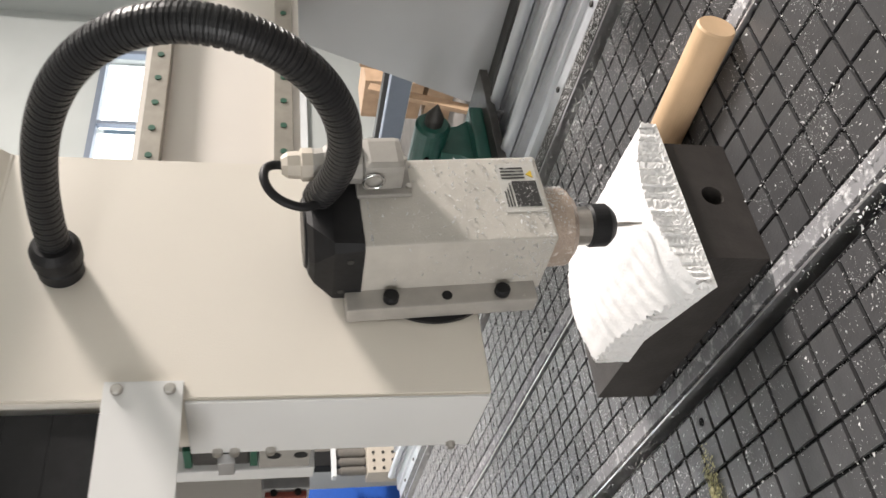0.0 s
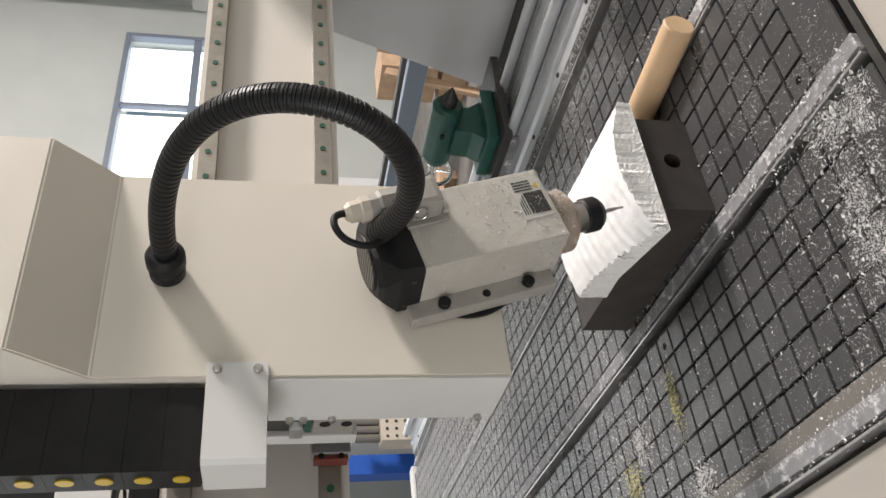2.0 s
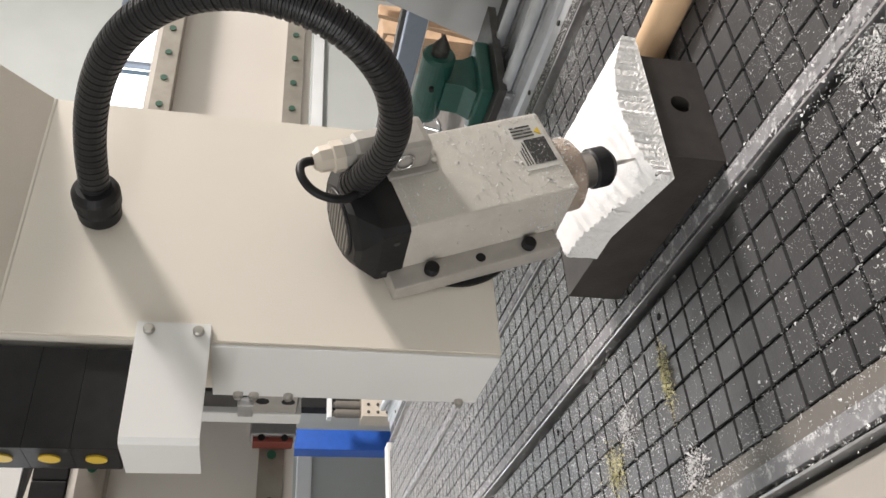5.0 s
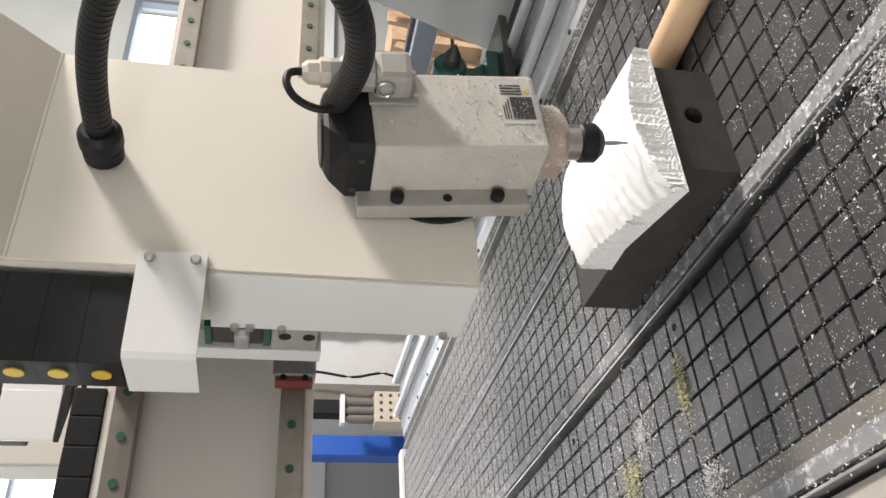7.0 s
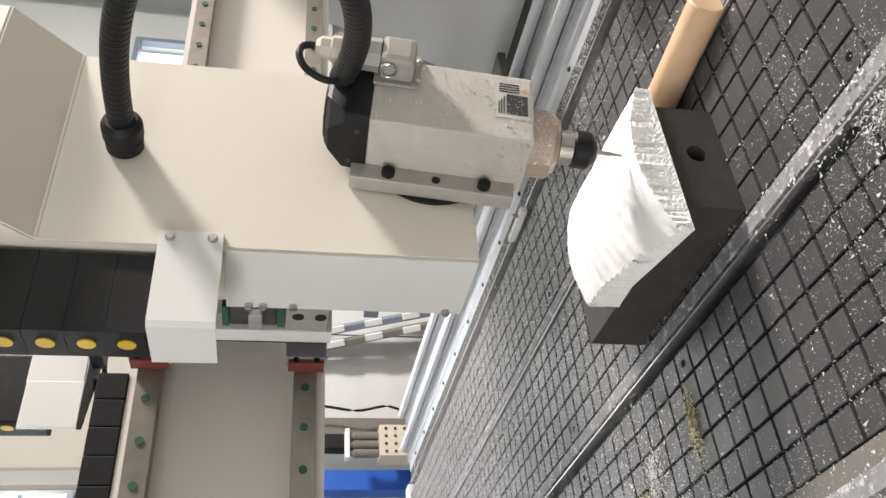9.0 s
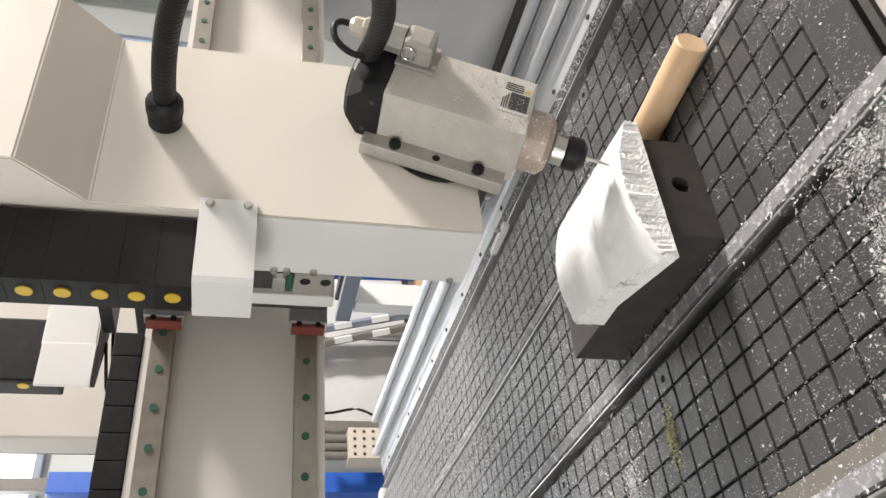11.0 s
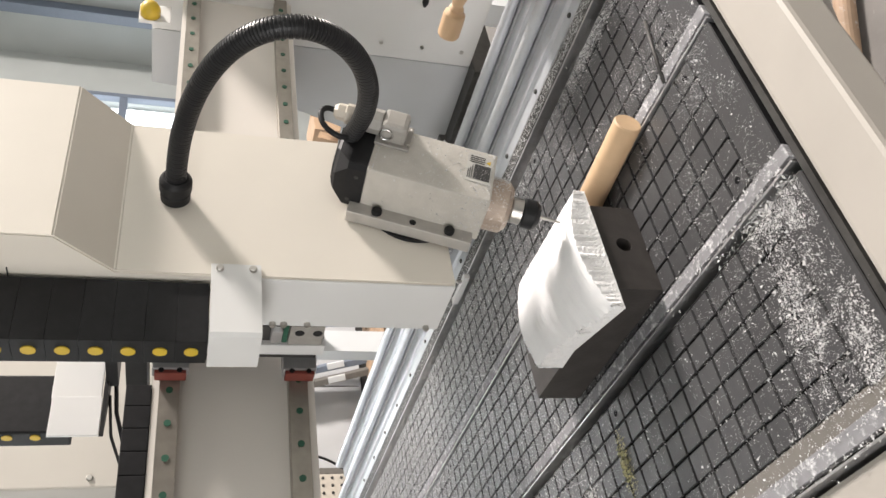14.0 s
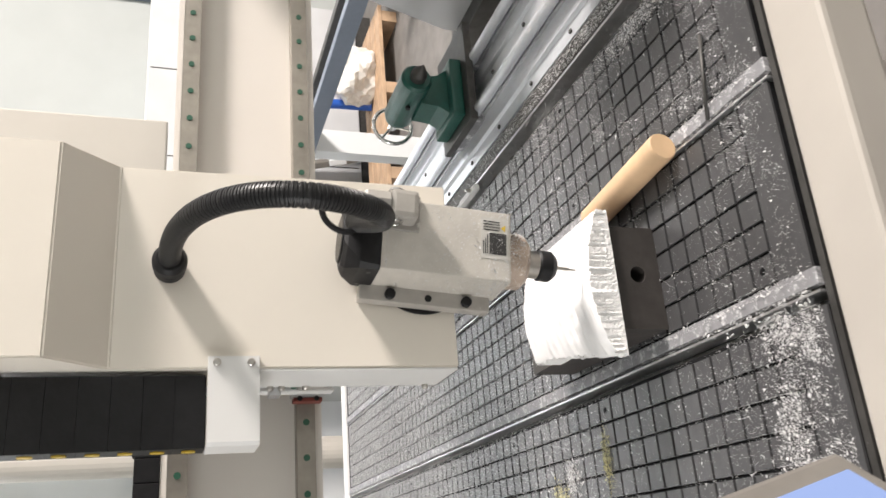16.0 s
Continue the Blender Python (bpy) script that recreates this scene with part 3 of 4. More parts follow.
part("dome", turned(bmesh.new(), (-0.004, -0.006, 0), (-0.004, -0.034, 0), ((0, 0.018), (0.5, 0.018), (0.8, 0.014), (1, 0.006)), 24), YELLOW, lamp, smooth=True)

stalk = thing("cable_end", "thin grey cable with a black tip hanging on the leg cover", "cable", at=(0.888, 0.143, 0.114))
part("lead", tube([(0, 0, 0.004), (0, 0.03, 0.003), (0, 0.062, 0)], 0.004), PALE, stalk, smooth=True)
part("tip", turned(bmesh.new(), (0, 0.06, 0), (0, 0.092, -0.002), ((0, 0.0055), (0.7, 0.007), (1, 0.003)), 14), BLACK, stalk, "black tip")

# ---- machine head: everything here is built round the swivel axis and keyed in motions() ----
PLATE_Y = -0.112
TILT = Matrix.Translation((0, -0.112, 0)) @ Matrix.Rotation(-0.041, 4, "X") @ Matrix.Translation((0, 0.112, 0))  # the spindle leans a little on its swivel


def make_carriage():
    c = thing("z_carriage", "cream sheet metal front of the vertical machine slide", "machine slide")
    x0, x1, zb = -0.126, 0.102, -0.037
    front = prism(((PLATE_Y, zb), (PLATE_Y, 0.339), (PLATE_Y - 0.052, 0.394), (PLATE_Y - 0.052, 0.80), (PLATE_Y + 0.082, 0.80), (PLATE_Y + 0.082, zb)), x0, x1)
    bmesh.ops.bevel(front, geom=list(front.edges), offset=0.0016, segments=2, affect="EDGES")
    part("front_cover", front, CREAM, c)
    part("side_cover", boxed(x0 - 0.003, x0 - 0.0003, PLATE_Y + 0.001, PLATE_Y + 0.088, zb + 0.001, 0.1885, bevel=0.0008), WHITE, c, "white painted side sheet")
    for z in (0.168, 0.155, 0.1271, -0.0199):
        part("side_bolt", bolt(bmesh.new(), (x0 - 0.003, PLATE_Y + 0.083, z), (-1, 0, 0), 0.004, 0.005), STEEL, c)
    for z in (0.44, 0.452, 0.464):
        part("scale_line", boxed(x0 - 0.0012, x0 - 0.0002, PLATE_Y + 0.0, PLATE_Y + 0.04, z, z + 0.0012), BLACK, c)
    br = part("chain_bracket", prism(((x0 - 0.0005, PLATE_Y - 0.006), (-0.203, PLATE_Y - 0.006), (-0.207, PLATE_Y - 0.002), (-0.207, PLATE_Y + 0.055), (-0.2048, PLATE_Y + 0.055), (-0.2048, PLATE_Y - 0.0015), (-0.202, PLATE_Y - 0.0035), (x0 - 0.0005, PLATE_Y - 0.0035)), 0.189, 0.242, "z"), WHITE, c, "bent white sheet bracket")
    part("bracket_tab", boxed(x0 - 0.001, x0 + 0.012, PLATE_Y - 0.006, PLATE_Y - 0.0002, 0.189, 0.242, bevel=0.0006), WHITE, c)
    for z in (0.233, 0.198):
        part("tab_screw", bolt(bmesh.new(), (x0 + 0.005, PLATE_Y - 0.006, z), (0, -1, 0), 0.0042, 0.004), STEEL, c)
    part("clip", boxed(x0 - 0.012, x0 - 0.0035, PLATE_Y + 0.0885, PLATE_Y + 0.112, 0.155, 0.168, bevel=0.001), ALU, c)
    # slide and bearing behind the sheet
    part("slide_body", boxed(-0.10, 0.08, PLATE_Y + 0.0825, PLATE_Y + 0.098, -0.03, 0.42, bevel=0.001), DARK_STEEL, c)
    chain = part("cable_chain", boxed(-0.2050, x0 - 0.006, PLATE_Y + 0.012, PLATE_Y + 0.045, 0.2425, 0.80), BLACK, c, "black cable chain with yellow link caps")
    for k in range(18):
        z = 0.2435 + k * 0.0306
        part("link", boxed(-0.2068, x0 - 0.005, PLATE_Y + 0.008, PLATE_Y + 0.048, z, z + 0.0304, bevel=0.0003), BLACK, chain)
        part("link_cap", rod((-0.2069, PLATE_Y + 0.026, z + 0.015), (-0.2082, PLATE_Y + 0.026, z + 0.015), 0.0072, 18), YELLOW, chain, "yellow link cap")
    hose_union = part("hose_fitting", turned(bmesh.new(), (-0.017, PLATE_Y - 0.0002, 0.284), (-0.017, PLATE_Y - 0.036, 0.284), ((0, 0.0150), (0.05, 0.0165), (0.36, 0.0168), (0.40, 0.0155), (0.46, 0.0155), (0.5, 0.0180), (0.82, 0.0180), (0.9, 0.0168), (1, 0.0140)), 32), BLACK, c, "black hose union on the front cover")
    return c


def make_x_slide():
    s = thing("x_slide", "grey bearing blocks of the cross slide on the guide rails", "machine slide")
    for z in (RAIL_LOW, RAIL_HIGH):
        b = part("bearing_block", boxed(-0.118, -0.055, BEAM_Y - 0.034, BEAM_Y - 0.0135, z - 0.022, z + 0.022, bevel=0.002), ALU, s)
        part("wiper", boxed(-0.124, -0.1185, BEAM_Y - 0.032, BEAM_Y - 0.0138, z - 0.019, z + 0.019, bevel=0.001), RED, b, "red-brown end seal")
        b2 = part("bearing_block", boxed(0.03, 0.09, BEAM_Y - 0.034, BEAM_Y - 0.0135, z - 0.022, z + 0.022, bevel=0.002), ALU, s)
        for dz in (-0.011, 0.011):
            # black discs, not bored: their colour gives the shade inside the holes
            part("bolt_hole_disc", rod((-0.1243 + 0.004, BEAM_Y - 0.0345, z + dz), (-0.1203, BEAM_Y - 0.0338, z + dz), 0.0035, 12), BLACK, b)
    part("spacer", boxed(-0.10, 0.09, 0.2075, BEAM_Y - 0.0345, 0.379, 0.60), DARK_STEEL, s)
    part("back_plate", boxed(-0.124, 0.10, 0.186, 0.207, 0.377, 0.64, bevel=0.0015), WHITE, s, "white painted slide plate")
    lug = part("side_lug", boxed(-0.1225, -0.06, 0.1460, 0.1855, 0.382, 0.424, bevel=0.0015), GLAND, s, "pale block with two bolt holes")
    for z in (0.390, 0.412):
        # the lug's holes are black discs too, with the shade as colour
        part("bolt_hole_disc", rod((-0.1224, 0.160, z), (-0.1231, 0.160, z), 0.0058, 18), BLACK, lug, "black disc imitating the shaded depth of a bolt hole")
    z_block = part("z_bearing", boxed(-0.120, -0.06, 0.150, 0.182, 0.432, 0.478, bevel=0.002), DARK_STEEL, s, "dark steel bearing block of the vertical slide")
    for z0, z1 in ((0.4255, 0.4317), (0.4783, 0.4845)):
        part("end_cap", boxed(-0.1215, -0.058, 0.148, 0.183, z0, z1, bevel=0.001), GREEN_CAP, z_block, "dark green end cap")
    part("z_rail", boxed(-0.105, -0.075, 0.160, 0.1855, 0.486, 0.63), STEEL, s, "steel guide rail")
    tray = part("beam_chain", boxed(-1.1, -0.125, BEAM_Y + 0.002, BEAM_Y + 0.045, 0.5818, 0.590), BLACK, s, "black cable chain lying on the beam")
    for k in range(32):
        x = -1.1 + k * 0.0305
        part("link", boxed(x, x + 0.0295, BEAM_Y - 0.006, BEAM_Y + 0.05, 0.5820, 0.6125, bevel=0.001), BLACK, tray)
    # rear cable bracket above the beam
    arm = part("rear_bracket", boxed(-0.082, -0.019, 0.386, 0.390, 0.650, 0.713, bevel=0.001), WHITE, s, "white bent chain bracket")
    part("bracket_flap", boxed(-0.141, -0.0825, 0.382, 0.386, 0.648, 0.711, bevel=0.001), WHITE, arm)
    part("rear_chain", boxed(-0.128, -0.040, 0.398, 0.436, 0.686, 1.2, bevel=0.003), BLACK, s, "black cable chain")
    for k in range(8):
        part("link_cap", rod((-0.1281, 0.410, 0.728 + k * 0.034), (-0.1294, 0.410, 0.728 + k * 0.034), 0.0068, 16), YELLOW, s, "yellow link cap")
    part("gusset", prism(((-0.143, 0.3815), (-0.02, 0.3815), (-0.02, 0.428), (-0.05, 0.421)), 0.642, 0.6475, "z"), BLACK, s, "black triangular gusset")
    gland = part("brass_gland", boxed(-0.176, -0.160, 0.434, 0.448, 0.604, 0.616, bevel=0.001), BRASS, s, "brass cable gland")
    part("cable", tube([(-0.07, 0.401, 0.641), (-0.12, 0.426, 0.636), (-0.165, 0.441, 0.618)], 0.0022), BLACK, s, smooth=True)
    part("rear_arm", boxed(-0.06, -0.02, 0.32, 0.394, 0.630, 0.646, bevel=0.001), BLACK, s)
    part("cable", tube([(-0.03, 0.396, 0.636), (-0.09, 0.416, 0.631), (-0.14, 0.436, 0.616), (-0.19, 0.456, 0.604)], 0.003), BLACK, s, smooth=True)
    cover = part("rear_cover", boxed(0.0, 0.62, 0.86, 0.93, 0.60, 1.35, bevel=0.004), ROUTER, s, "large pale sheet metal cover behind the beam")
    for z in (0.70, 0.88, 1.06, 1.24):
        part("cover_screw", bolt(bmesh.new(), (0.02, 0.86, z), (0, -1, 0), 0.006, 0.004), STEEL, cover)
    part("cover_arm", boxed(0.10, 0.16, 0.44, 0.86, 0.604, 0.64, bevel=0.003), BLACK, s)
    return s


def make_spindle():
    s = thing("spindle_motor", "grey square spindle motor with black fan cover, dusted with foam", "spindle motor")
    yf, yb, w, zt, zb = -0.190, -0.1225, 0.042, 0.0625, -0.086
    ym = (yf + yb) / 2 + 0.001
    body = part("motor_body", boxed(-w, w, yf, yb, zb, zt, bevel=0.0018), SPINDLE, s)
    base = part("base_flange", boxed(-0.060, 0.060, -0.133, -0.1158, -0.079, 0.075, bevel=0.0015), FLANGE, s, "machined mounting flange")
    for z, r in ((0.040, 0.0062), (-0.005, 0.0042), (-0.050, 0.0062)):
        for x in (-0.0512, 0.0512):
            hole = part("socket_bolt", turned(bmesh.new(), (x, -0.1331, z), (x, -0.1395 if r > 0.005 else -0.1337, z), ((0, r), (0.8, r), (1, r * 0.8)), 16), BLACK, base, "black socket bolt")
    part("swivel_disc", rod((0, -0.1156, 0), (0, PLATE_Y - 0.0003, 0), 0.0645, 64), BLACK, s, "dark swivel disc")
    # fan cover: chamfered square that narrows to a round grille
    bm = bmesh.new()
    def ring8(x, y, cut, z):
        return [bm.verts.new((a, ym + b, z)) for a, b in ((x, -y + cut), (x, y - cut), (x - cut, y), (-x + cut, y), (-x, y - cut), (-x, -y + cut), (-x + cut, -y), (x - cut, -y))]
    hw = (yb - yf) / 2
    loops = [ring8(w + 0.001, hw + 0.001, 0.004, zt), ring8(w + 0.001, hw + 0.001, 0.006, zt + 0.022), ring8(w - 0.003, hw - 0.002, 0.019, zt + 0.036), ring8(w - 0.008, hw - 0.005, 0.021, zt + 0.040)]
    for a, b in zip(loops, loops[1:]):
        for k in range(8):
            bm.faces.new((a[k], a[(k + 1) % 8], b[(k + 1) % 8], b[k]))
    bm.faces.new(loops[0][::-1])
    bm.faces.new(loops[-1])
    bmesh.ops.recalc_face_normals(bm, faces=bm.faces)
    fan = part("fan_cover", bm, BLACK, s, "black plastic fan cover")
    part("grille_rim", ring((0, ym, zt + 0.0405), (0, 0, 1), 0.026, 0.0016), BLACK, fan)
    for k in range(-4, 5):
        x = k * 0.0055
        half = math.sqrt(max(0.026 ** 2 - x * x, 1e-6)) - 0.001
        part("grille_bar", boxed(x - 0.0011, x + 0.0011, ym - half, ym + half, zt + 0.0402, zt + 0.0425), GREY, fan)
    for z in (zt + 0.010, zt + 0.016):
        part("cover_screw", rod((-w - 0.0008, ym + (0.02 if z > zt + 0.012 else -0.018), z), (-w - 0.0016, ym + (0.02 if z > zt + 0.012 else -0.018), z), 0.0026, 10), DARK_STEEL, fan)
    # nose, collar, nut and cutter on the axis
    ay = -0.148
    nose = part("nose", turned(bmesh.new(), (0, ay, zb), (0, ay, zb - 0.030), ((0, 0.0325), (0.06, 0.033), (0.80, 0.0325), (0.86, 0.030), (1, 0.026)), 40), NOSE, s, "dusty bronze coloured nose housing")
    part("collar", turned(bmesh.new(), (0, ay, zb - 0.0302), (0, ay, zb - 0.047), ((0, 0.0150), (0.2, 0.0165), (1, 0.0165)), 32), STEEL, s, "polished steel shaft collar")
    nut = part("collet_nut", turned(bmesh.new(), (0, ay, zb - 0.046), (0, ay, zb - 0.069), ((0, 0.0165), (0.1, 0.0185), (0.7, 0.0185), (0.82, 0.0165), (1, 0.0125)), 36), BLACK, s, "black collet nut")
    part("cutter", turned(bmesh.new(), (0, ay, zb - 0.0685), (0, ay, -0.183), ((0, 0.0021), (0.6, 0.0021), (0.75, 0.0014), (1, 0.0011)), 14), STEEL, s, "slim steel milling cutter")
    # rating plate with unreadable print
    lab = part("rating_plate", boxed(-0.016, 0.034, yf - 0.0008, yf - 0.0002, zb + 0.004, zb + 0.036), LABEL, s, "silver rating plate with small dark print")
    part("print_block", boxed(-0.011, 0.015, yf - 0.0013, yf - 0.0009, zb + 0.006, zb + 0.026), LABEL_DARK, lab)
    for k in range(4):
        part("print_bar", boxed(0.018 + 0.0034 * k, 0.0192 + 0.0034 * k, yf - 0.0013, yf - 0.0009, zb + 0.014, zb + 0.033), LABEL_DARK, lab)
    for k in range(3):
        part("print_bar", boxed(-0.011, 0.013 - 0.004 * k, yf - 0.0013, yf - 0.0009, zb + 0.0278 + 0.0024 * k, zb + 0.0288 + 0.0024 * k), LABEL_DARK, lab)
    part("warning_mark", prism(((0.018, zb + 0.0075), (0.026, zb + 0.0075), (0.022, zb + 0.0125)), yf - 0.0014, yf - 0.0009, "y"), YELLOW, lab, "yellow warning triangle")
    # connector housing on the upper side, with gland and thin cable
    cy = yf - 0.016
    con = part("connector", boxed(0.008, 0.041, yf - 0.029, yf - 0.0003, 0.028, 0.060, bevel=0.006), GLAND, s, "grey die-cast connector housing")
    part("mount_lip", boxed(0.003, 0.046, yf - 0.004, yf - 0.0002, 0.022, 0.064, bevel=0.001), GLAND, con)
    part("connector_hood", turned(bmesh.new(), (0.025, cy, 0.060), (0.025, cy, 0.096), ((0, 0.0155), (0.7, 0.015), (0.78, 0.0125), (1, 0.0115)), 8), GLAND, con)
    part("gland", turned(bmesh.new(), (0.025, cy, 0.096), (0.025, cy, 0.119), ((0, 0.0125), (0.35, 0.0125), (0.4, 0.0105), (0.8, 0.0100), (1, 0.0065)), 8), GLAND_BEIGE, con, "beige cable gland")
    for x in (0.006, 0.043):
        part("latch", ring((x, cy, 0.052), (1, 0, 0), 0.0075, 0.0013, 20, 6), CHROME, con, smooth=True)
    for x in (0.011, 0.039):
        part("lip_screw", bolt(bmesh.new(), (x, yf - 0.0041, 0.0235), (0, -1, 0), 0.0026, 0.0015), STEEL, con)
    loop = [(0.025, cy, 0.118), (0.0245, cy - 0.001, 0.125), (0.020, cy - 0.002, 0.1305), (0.010, cy - 0.002, 0.132), (-0.001, cy + 0.001, 0.127), (-0.008, cy + 0.004, 0.117), (-0.010, cy + 0.007, 0.105), (-0.006, cy + 0.008, 0.095), (0.003, cy + 0.006, 0.086)]
    part("thin_cable", tube(eased(loop), 0.0034, 12), BLACK, con, "thin black cable loop", smooth=True)
    def on_motor(rng, n):
        z = zb + 0.002 + np.clip(rng.exponential(0.05, n), 0, 0.14)
        return np.c_[rng.uniform(-w + 0.001, w - 0.001, n), np.full(n, yf - 0.0004), z]
    def on_side(rng, n):
        z = zb + 0.002 + np.clip(rng.exponential(0.03, n), 0, 0.12)
        return np.c_[np.full(n, -w - 0.0003), rng.uniform(yf + 0.001, yb - 0.012, n), z]
    def on_nose(rng, n):
        a = rng.normal(-0.6, 0.75, n)
        return np.c_[0.0332 * np.cos(a), ay + 0.0332 * np.sin(a), zb - 0.002 - rng.random(n) ** 1.5 * 0.022]
    for sampler, count, seed in ((on_motor, 1500, 21), (on_side, 500, 22), (on_nose, 900, 23)):
        ob = chips("foam_specks", CHIP, "white foam specks sticking to the motor", count, sampler, 0.0004, 0.0020, seed, flat=0.8)
        ob.parent = s
        del ob["category"]
    for ob in s.children_recursive:
        ob.data.transform(TILT)
    return s


HOSE_LINKS = 84


def make_hose():
    """A ribbed conduit in short rigid rings; motions() lays them along its curve."""
    h = thing("corrugated_hose", "black corrugated cable hose arching from the slide to the spindle", "hose")
    bm = bmesh.new()
    turned(bm, (0, 0, -0.0042), (0, 0, 0.0042), ((0, 0.0105), (0.1, 0.0105), (0.16, 0.0114), (0.36, 0.0114), (0.42, 0.0105), (0.58, 0.0105), (0.64, 0.0114), (0.84, 0.0114), (0.9, 0.0105), (1, 0.0105)), 22)
    me = mesh_of("hose_ring", bm, HOSE)
    rings = []
    for k in range(HOSE_LINKS):
        ob = new("hose_ring", me)
        ob.parent = h
        rings.append(ob)
    return h, rings


z_carriage = make_carriage()
x_slide = make_x_slide()
spindle = make_spindle()
hose, hose_rings = make_hose()

# ---- turning attachment along the far side of the table ----


def make_side_rails():
    for x, lo, hi, bar in ((0.548, -0.045, 0.045, 0.028), (0.668, -0.042, 0.045, 0.026)):
        r = thing("side_rail", "dusty aluminium guide bar carrying a round steel rod", "rail", "side rails", at=(x, -0.26, -0.0298))
        part("profile", prism(((lo, 0), (hi, 0), (hi, 0.024), (hi - 0.012, 0.028), (lo + 0.03, 0.028), (lo + 0.026, 0.022), (lo, 0.022)), 0, 2.215, "y"), RAIL_ALU, r)
        part("rod_bed", boxed(bar - 0.008, bar + 0.008, 0, 2.215, 0.0282, 0.034), ALU, r)
        part("round_rod", rod((bar, 0, 0.0445), (bar, 2.21, 0.0445), 0.0105, 24), RAIL_ALU, r)
        for k in range(14):
            part("rail_bolt", bolt(bmesh.new(), (lo + 0.013, 0.08 + k * 0.155, 0.0221), (0, 0, 1), 0.0045, 0.003), DARK_STEEL, r)
    brush_strip = thing("brush_seal", "black bristle seal full of white dust beside the table", "seal", at=(0.474, -0.26, -0.0298))
    part("holder", boxed(-0.014, 0.0265, 0, 2.19, 0, 0.010), ALU_DUSTY, brush_strip)
    part("bristles", boxed(-0.010, 0.022, 0.002, 2.18, 0.0102, 0.026, bevel=0.004), DARK_STEEL, brush_strip)
    part("edge_angle", boxed(-0.019, -0.0145, 0, 2.19, 0, 0.0285), ALU, brush_strip)
    stop = thing("white_stop", "small white stop strip on the table edge", "stop", at=(0.44, 0.55, 0.0008))
    part("strip", boxed(-0.006, 0.006, 0, 0.09, 0, 0.012, bevel=0.001), WHITE, stop)
    part("screw", bolt(bmesh.new(), (0, 0.02, 0.0121), (0, 0, 1), 0.004, 0.012), STEEL, stop)


def make_tailstock():
    t = thing("tailstock", "dark green cast tailstock with a steel centre and chrome handwheel", "tailstock", at=(0.627, 0.560, -0.048))
    for x in (-0.045, 0.078):
        part("runner", boxed(x - 0.022, x + 0.022, -0.07, 0.07, 0.045, 0.066, bevel=0.003), ALU_DUSTY, t)
    part("base_plate", boxed(-0.075, 0.15, -0.085, 0.085, 0.0662, 0.082, bevel=0.002), DARK_STEEL, t, "dusty dark steel base plate")
    part("foot", boxed(-0.055, 0.075, -0.06, 0.06, 0.0822, 0.108, bevel=0.005), TEAL, t)
    part("column", prism(((-0.040, 0.108), (0.060, 0.108), (0.045, 0.130), (0.040, 0.165), (-0.022, 0.165), (-0.026, 0.130)), -0.036, 0.036, "y"), TEAL, t)
    part("barrel", turned(bmesh.new(), (0.008, -0.078, 0.184), (0.008, 0.078, 0.184), ((0, 0.026), (0.04, 0.031), (0.92, 0.031), (1, 0.027)), 28), TEAL, t, smooth=False)
    part("centre", turned(bmesh.new(), (0.008, -0.078, 0.184), (0.008, -0.122, 0.184), ((0, 0.016), (0.35, 0.016), (1, 0.001)), 24), DARK_STEEL, t, "pointed dark steel centre")
    wheel = part("handwheel", ring((0.008, 0.118, 0.184), (0, 1, 0), 0.042, 0.0045), CHROME, t, "chrome handwheel", smooth=True)
    part("hub", rod((0.008, 0.078, 0.184), (0.008, 0.122, 0.184), 0.009, 16), CHROME, wheel)
    for a in (20, 140, 260):
        part("spoke", rod((0.008, 0.118, 0.184), (0.008 + 0.042 * math.cos(radians(a)), 0.118, 0.184 + 0.042 * math.sin(radians(a))), 0.003, 10), CHROME, wheel)
    part("lock_screw", rod((-0.0235, -0.02, 0.19), (-0.030, -0.02, 0.19), 0.005, 12), BLACK, t)


def make_headstock():
    """Chuck and its slide on the side rails, facing the tailstock."""
    ax, az = 0.635, 0.134
    h = thing("lathe_headstock", "dusty dark steel lathe chuck on a slide over the side rails", "lathe chuck")
    part("slide_plate", boxed(0.505, 0.765, -0.20, -0.055, 0.0255, 0.040, bevel=0.002), ALU_DUSTY, h, "dusty slide plate")
    part("bearing", boxed(ax - 0.06, ax + 0.06, -0.20, -0.125, 0.0402, az + 0.07, bevel=0.006), DARK_STEEL, h)
    chuck = part("chuck", turned(bmesh.new(), (ax, -0.124, az), (ax, -0.016, az), ((0, 0.070), (0.1, 0.088), (0.28, 0.090), (0.32, 0.094), (0.92, 0.094), (1, 0.088)), 48), DARK_STEEL, h, "dark steel chuck body")
    for k in range(4):
        jaw = bmesh.new()
        box(jaw, -0.011, 0.011, 0.0, 0.020, 0.020, 0.086, bevel=0.0015)
        box(jaw, -0.011, 0.011, 0.0205, 0.034, 0.020, 0.052, bevel=0.0015)
        jaw.transform(Matrix.Translation((ax, -0.0158, az)) @ Matrix.Rotation(radians(35 + 90 * k), 4, "Y"))
        part("jaw", jaw, STEEL, chuck, "stepped steel jaw")
    w = thing("turned_workpiece", "pale turned wooden spindle clamped in the chuck", "wood turning", at=(ax, -0.0155, az))
    part("spindle", turned(bmesh.new(), (0, 0, 0), (0, 0.138, 0), ((0, 0.018), (0.16, 0.019), (0.30, 0.017), (0.55, 0.0095), (0.60, 0.0135), (0.63, 0.0105), (0.67, 0.0185), (0.70, 0.0195), (0.97, 0.0195), (1, 0.0175)), 28), WOOD, w)


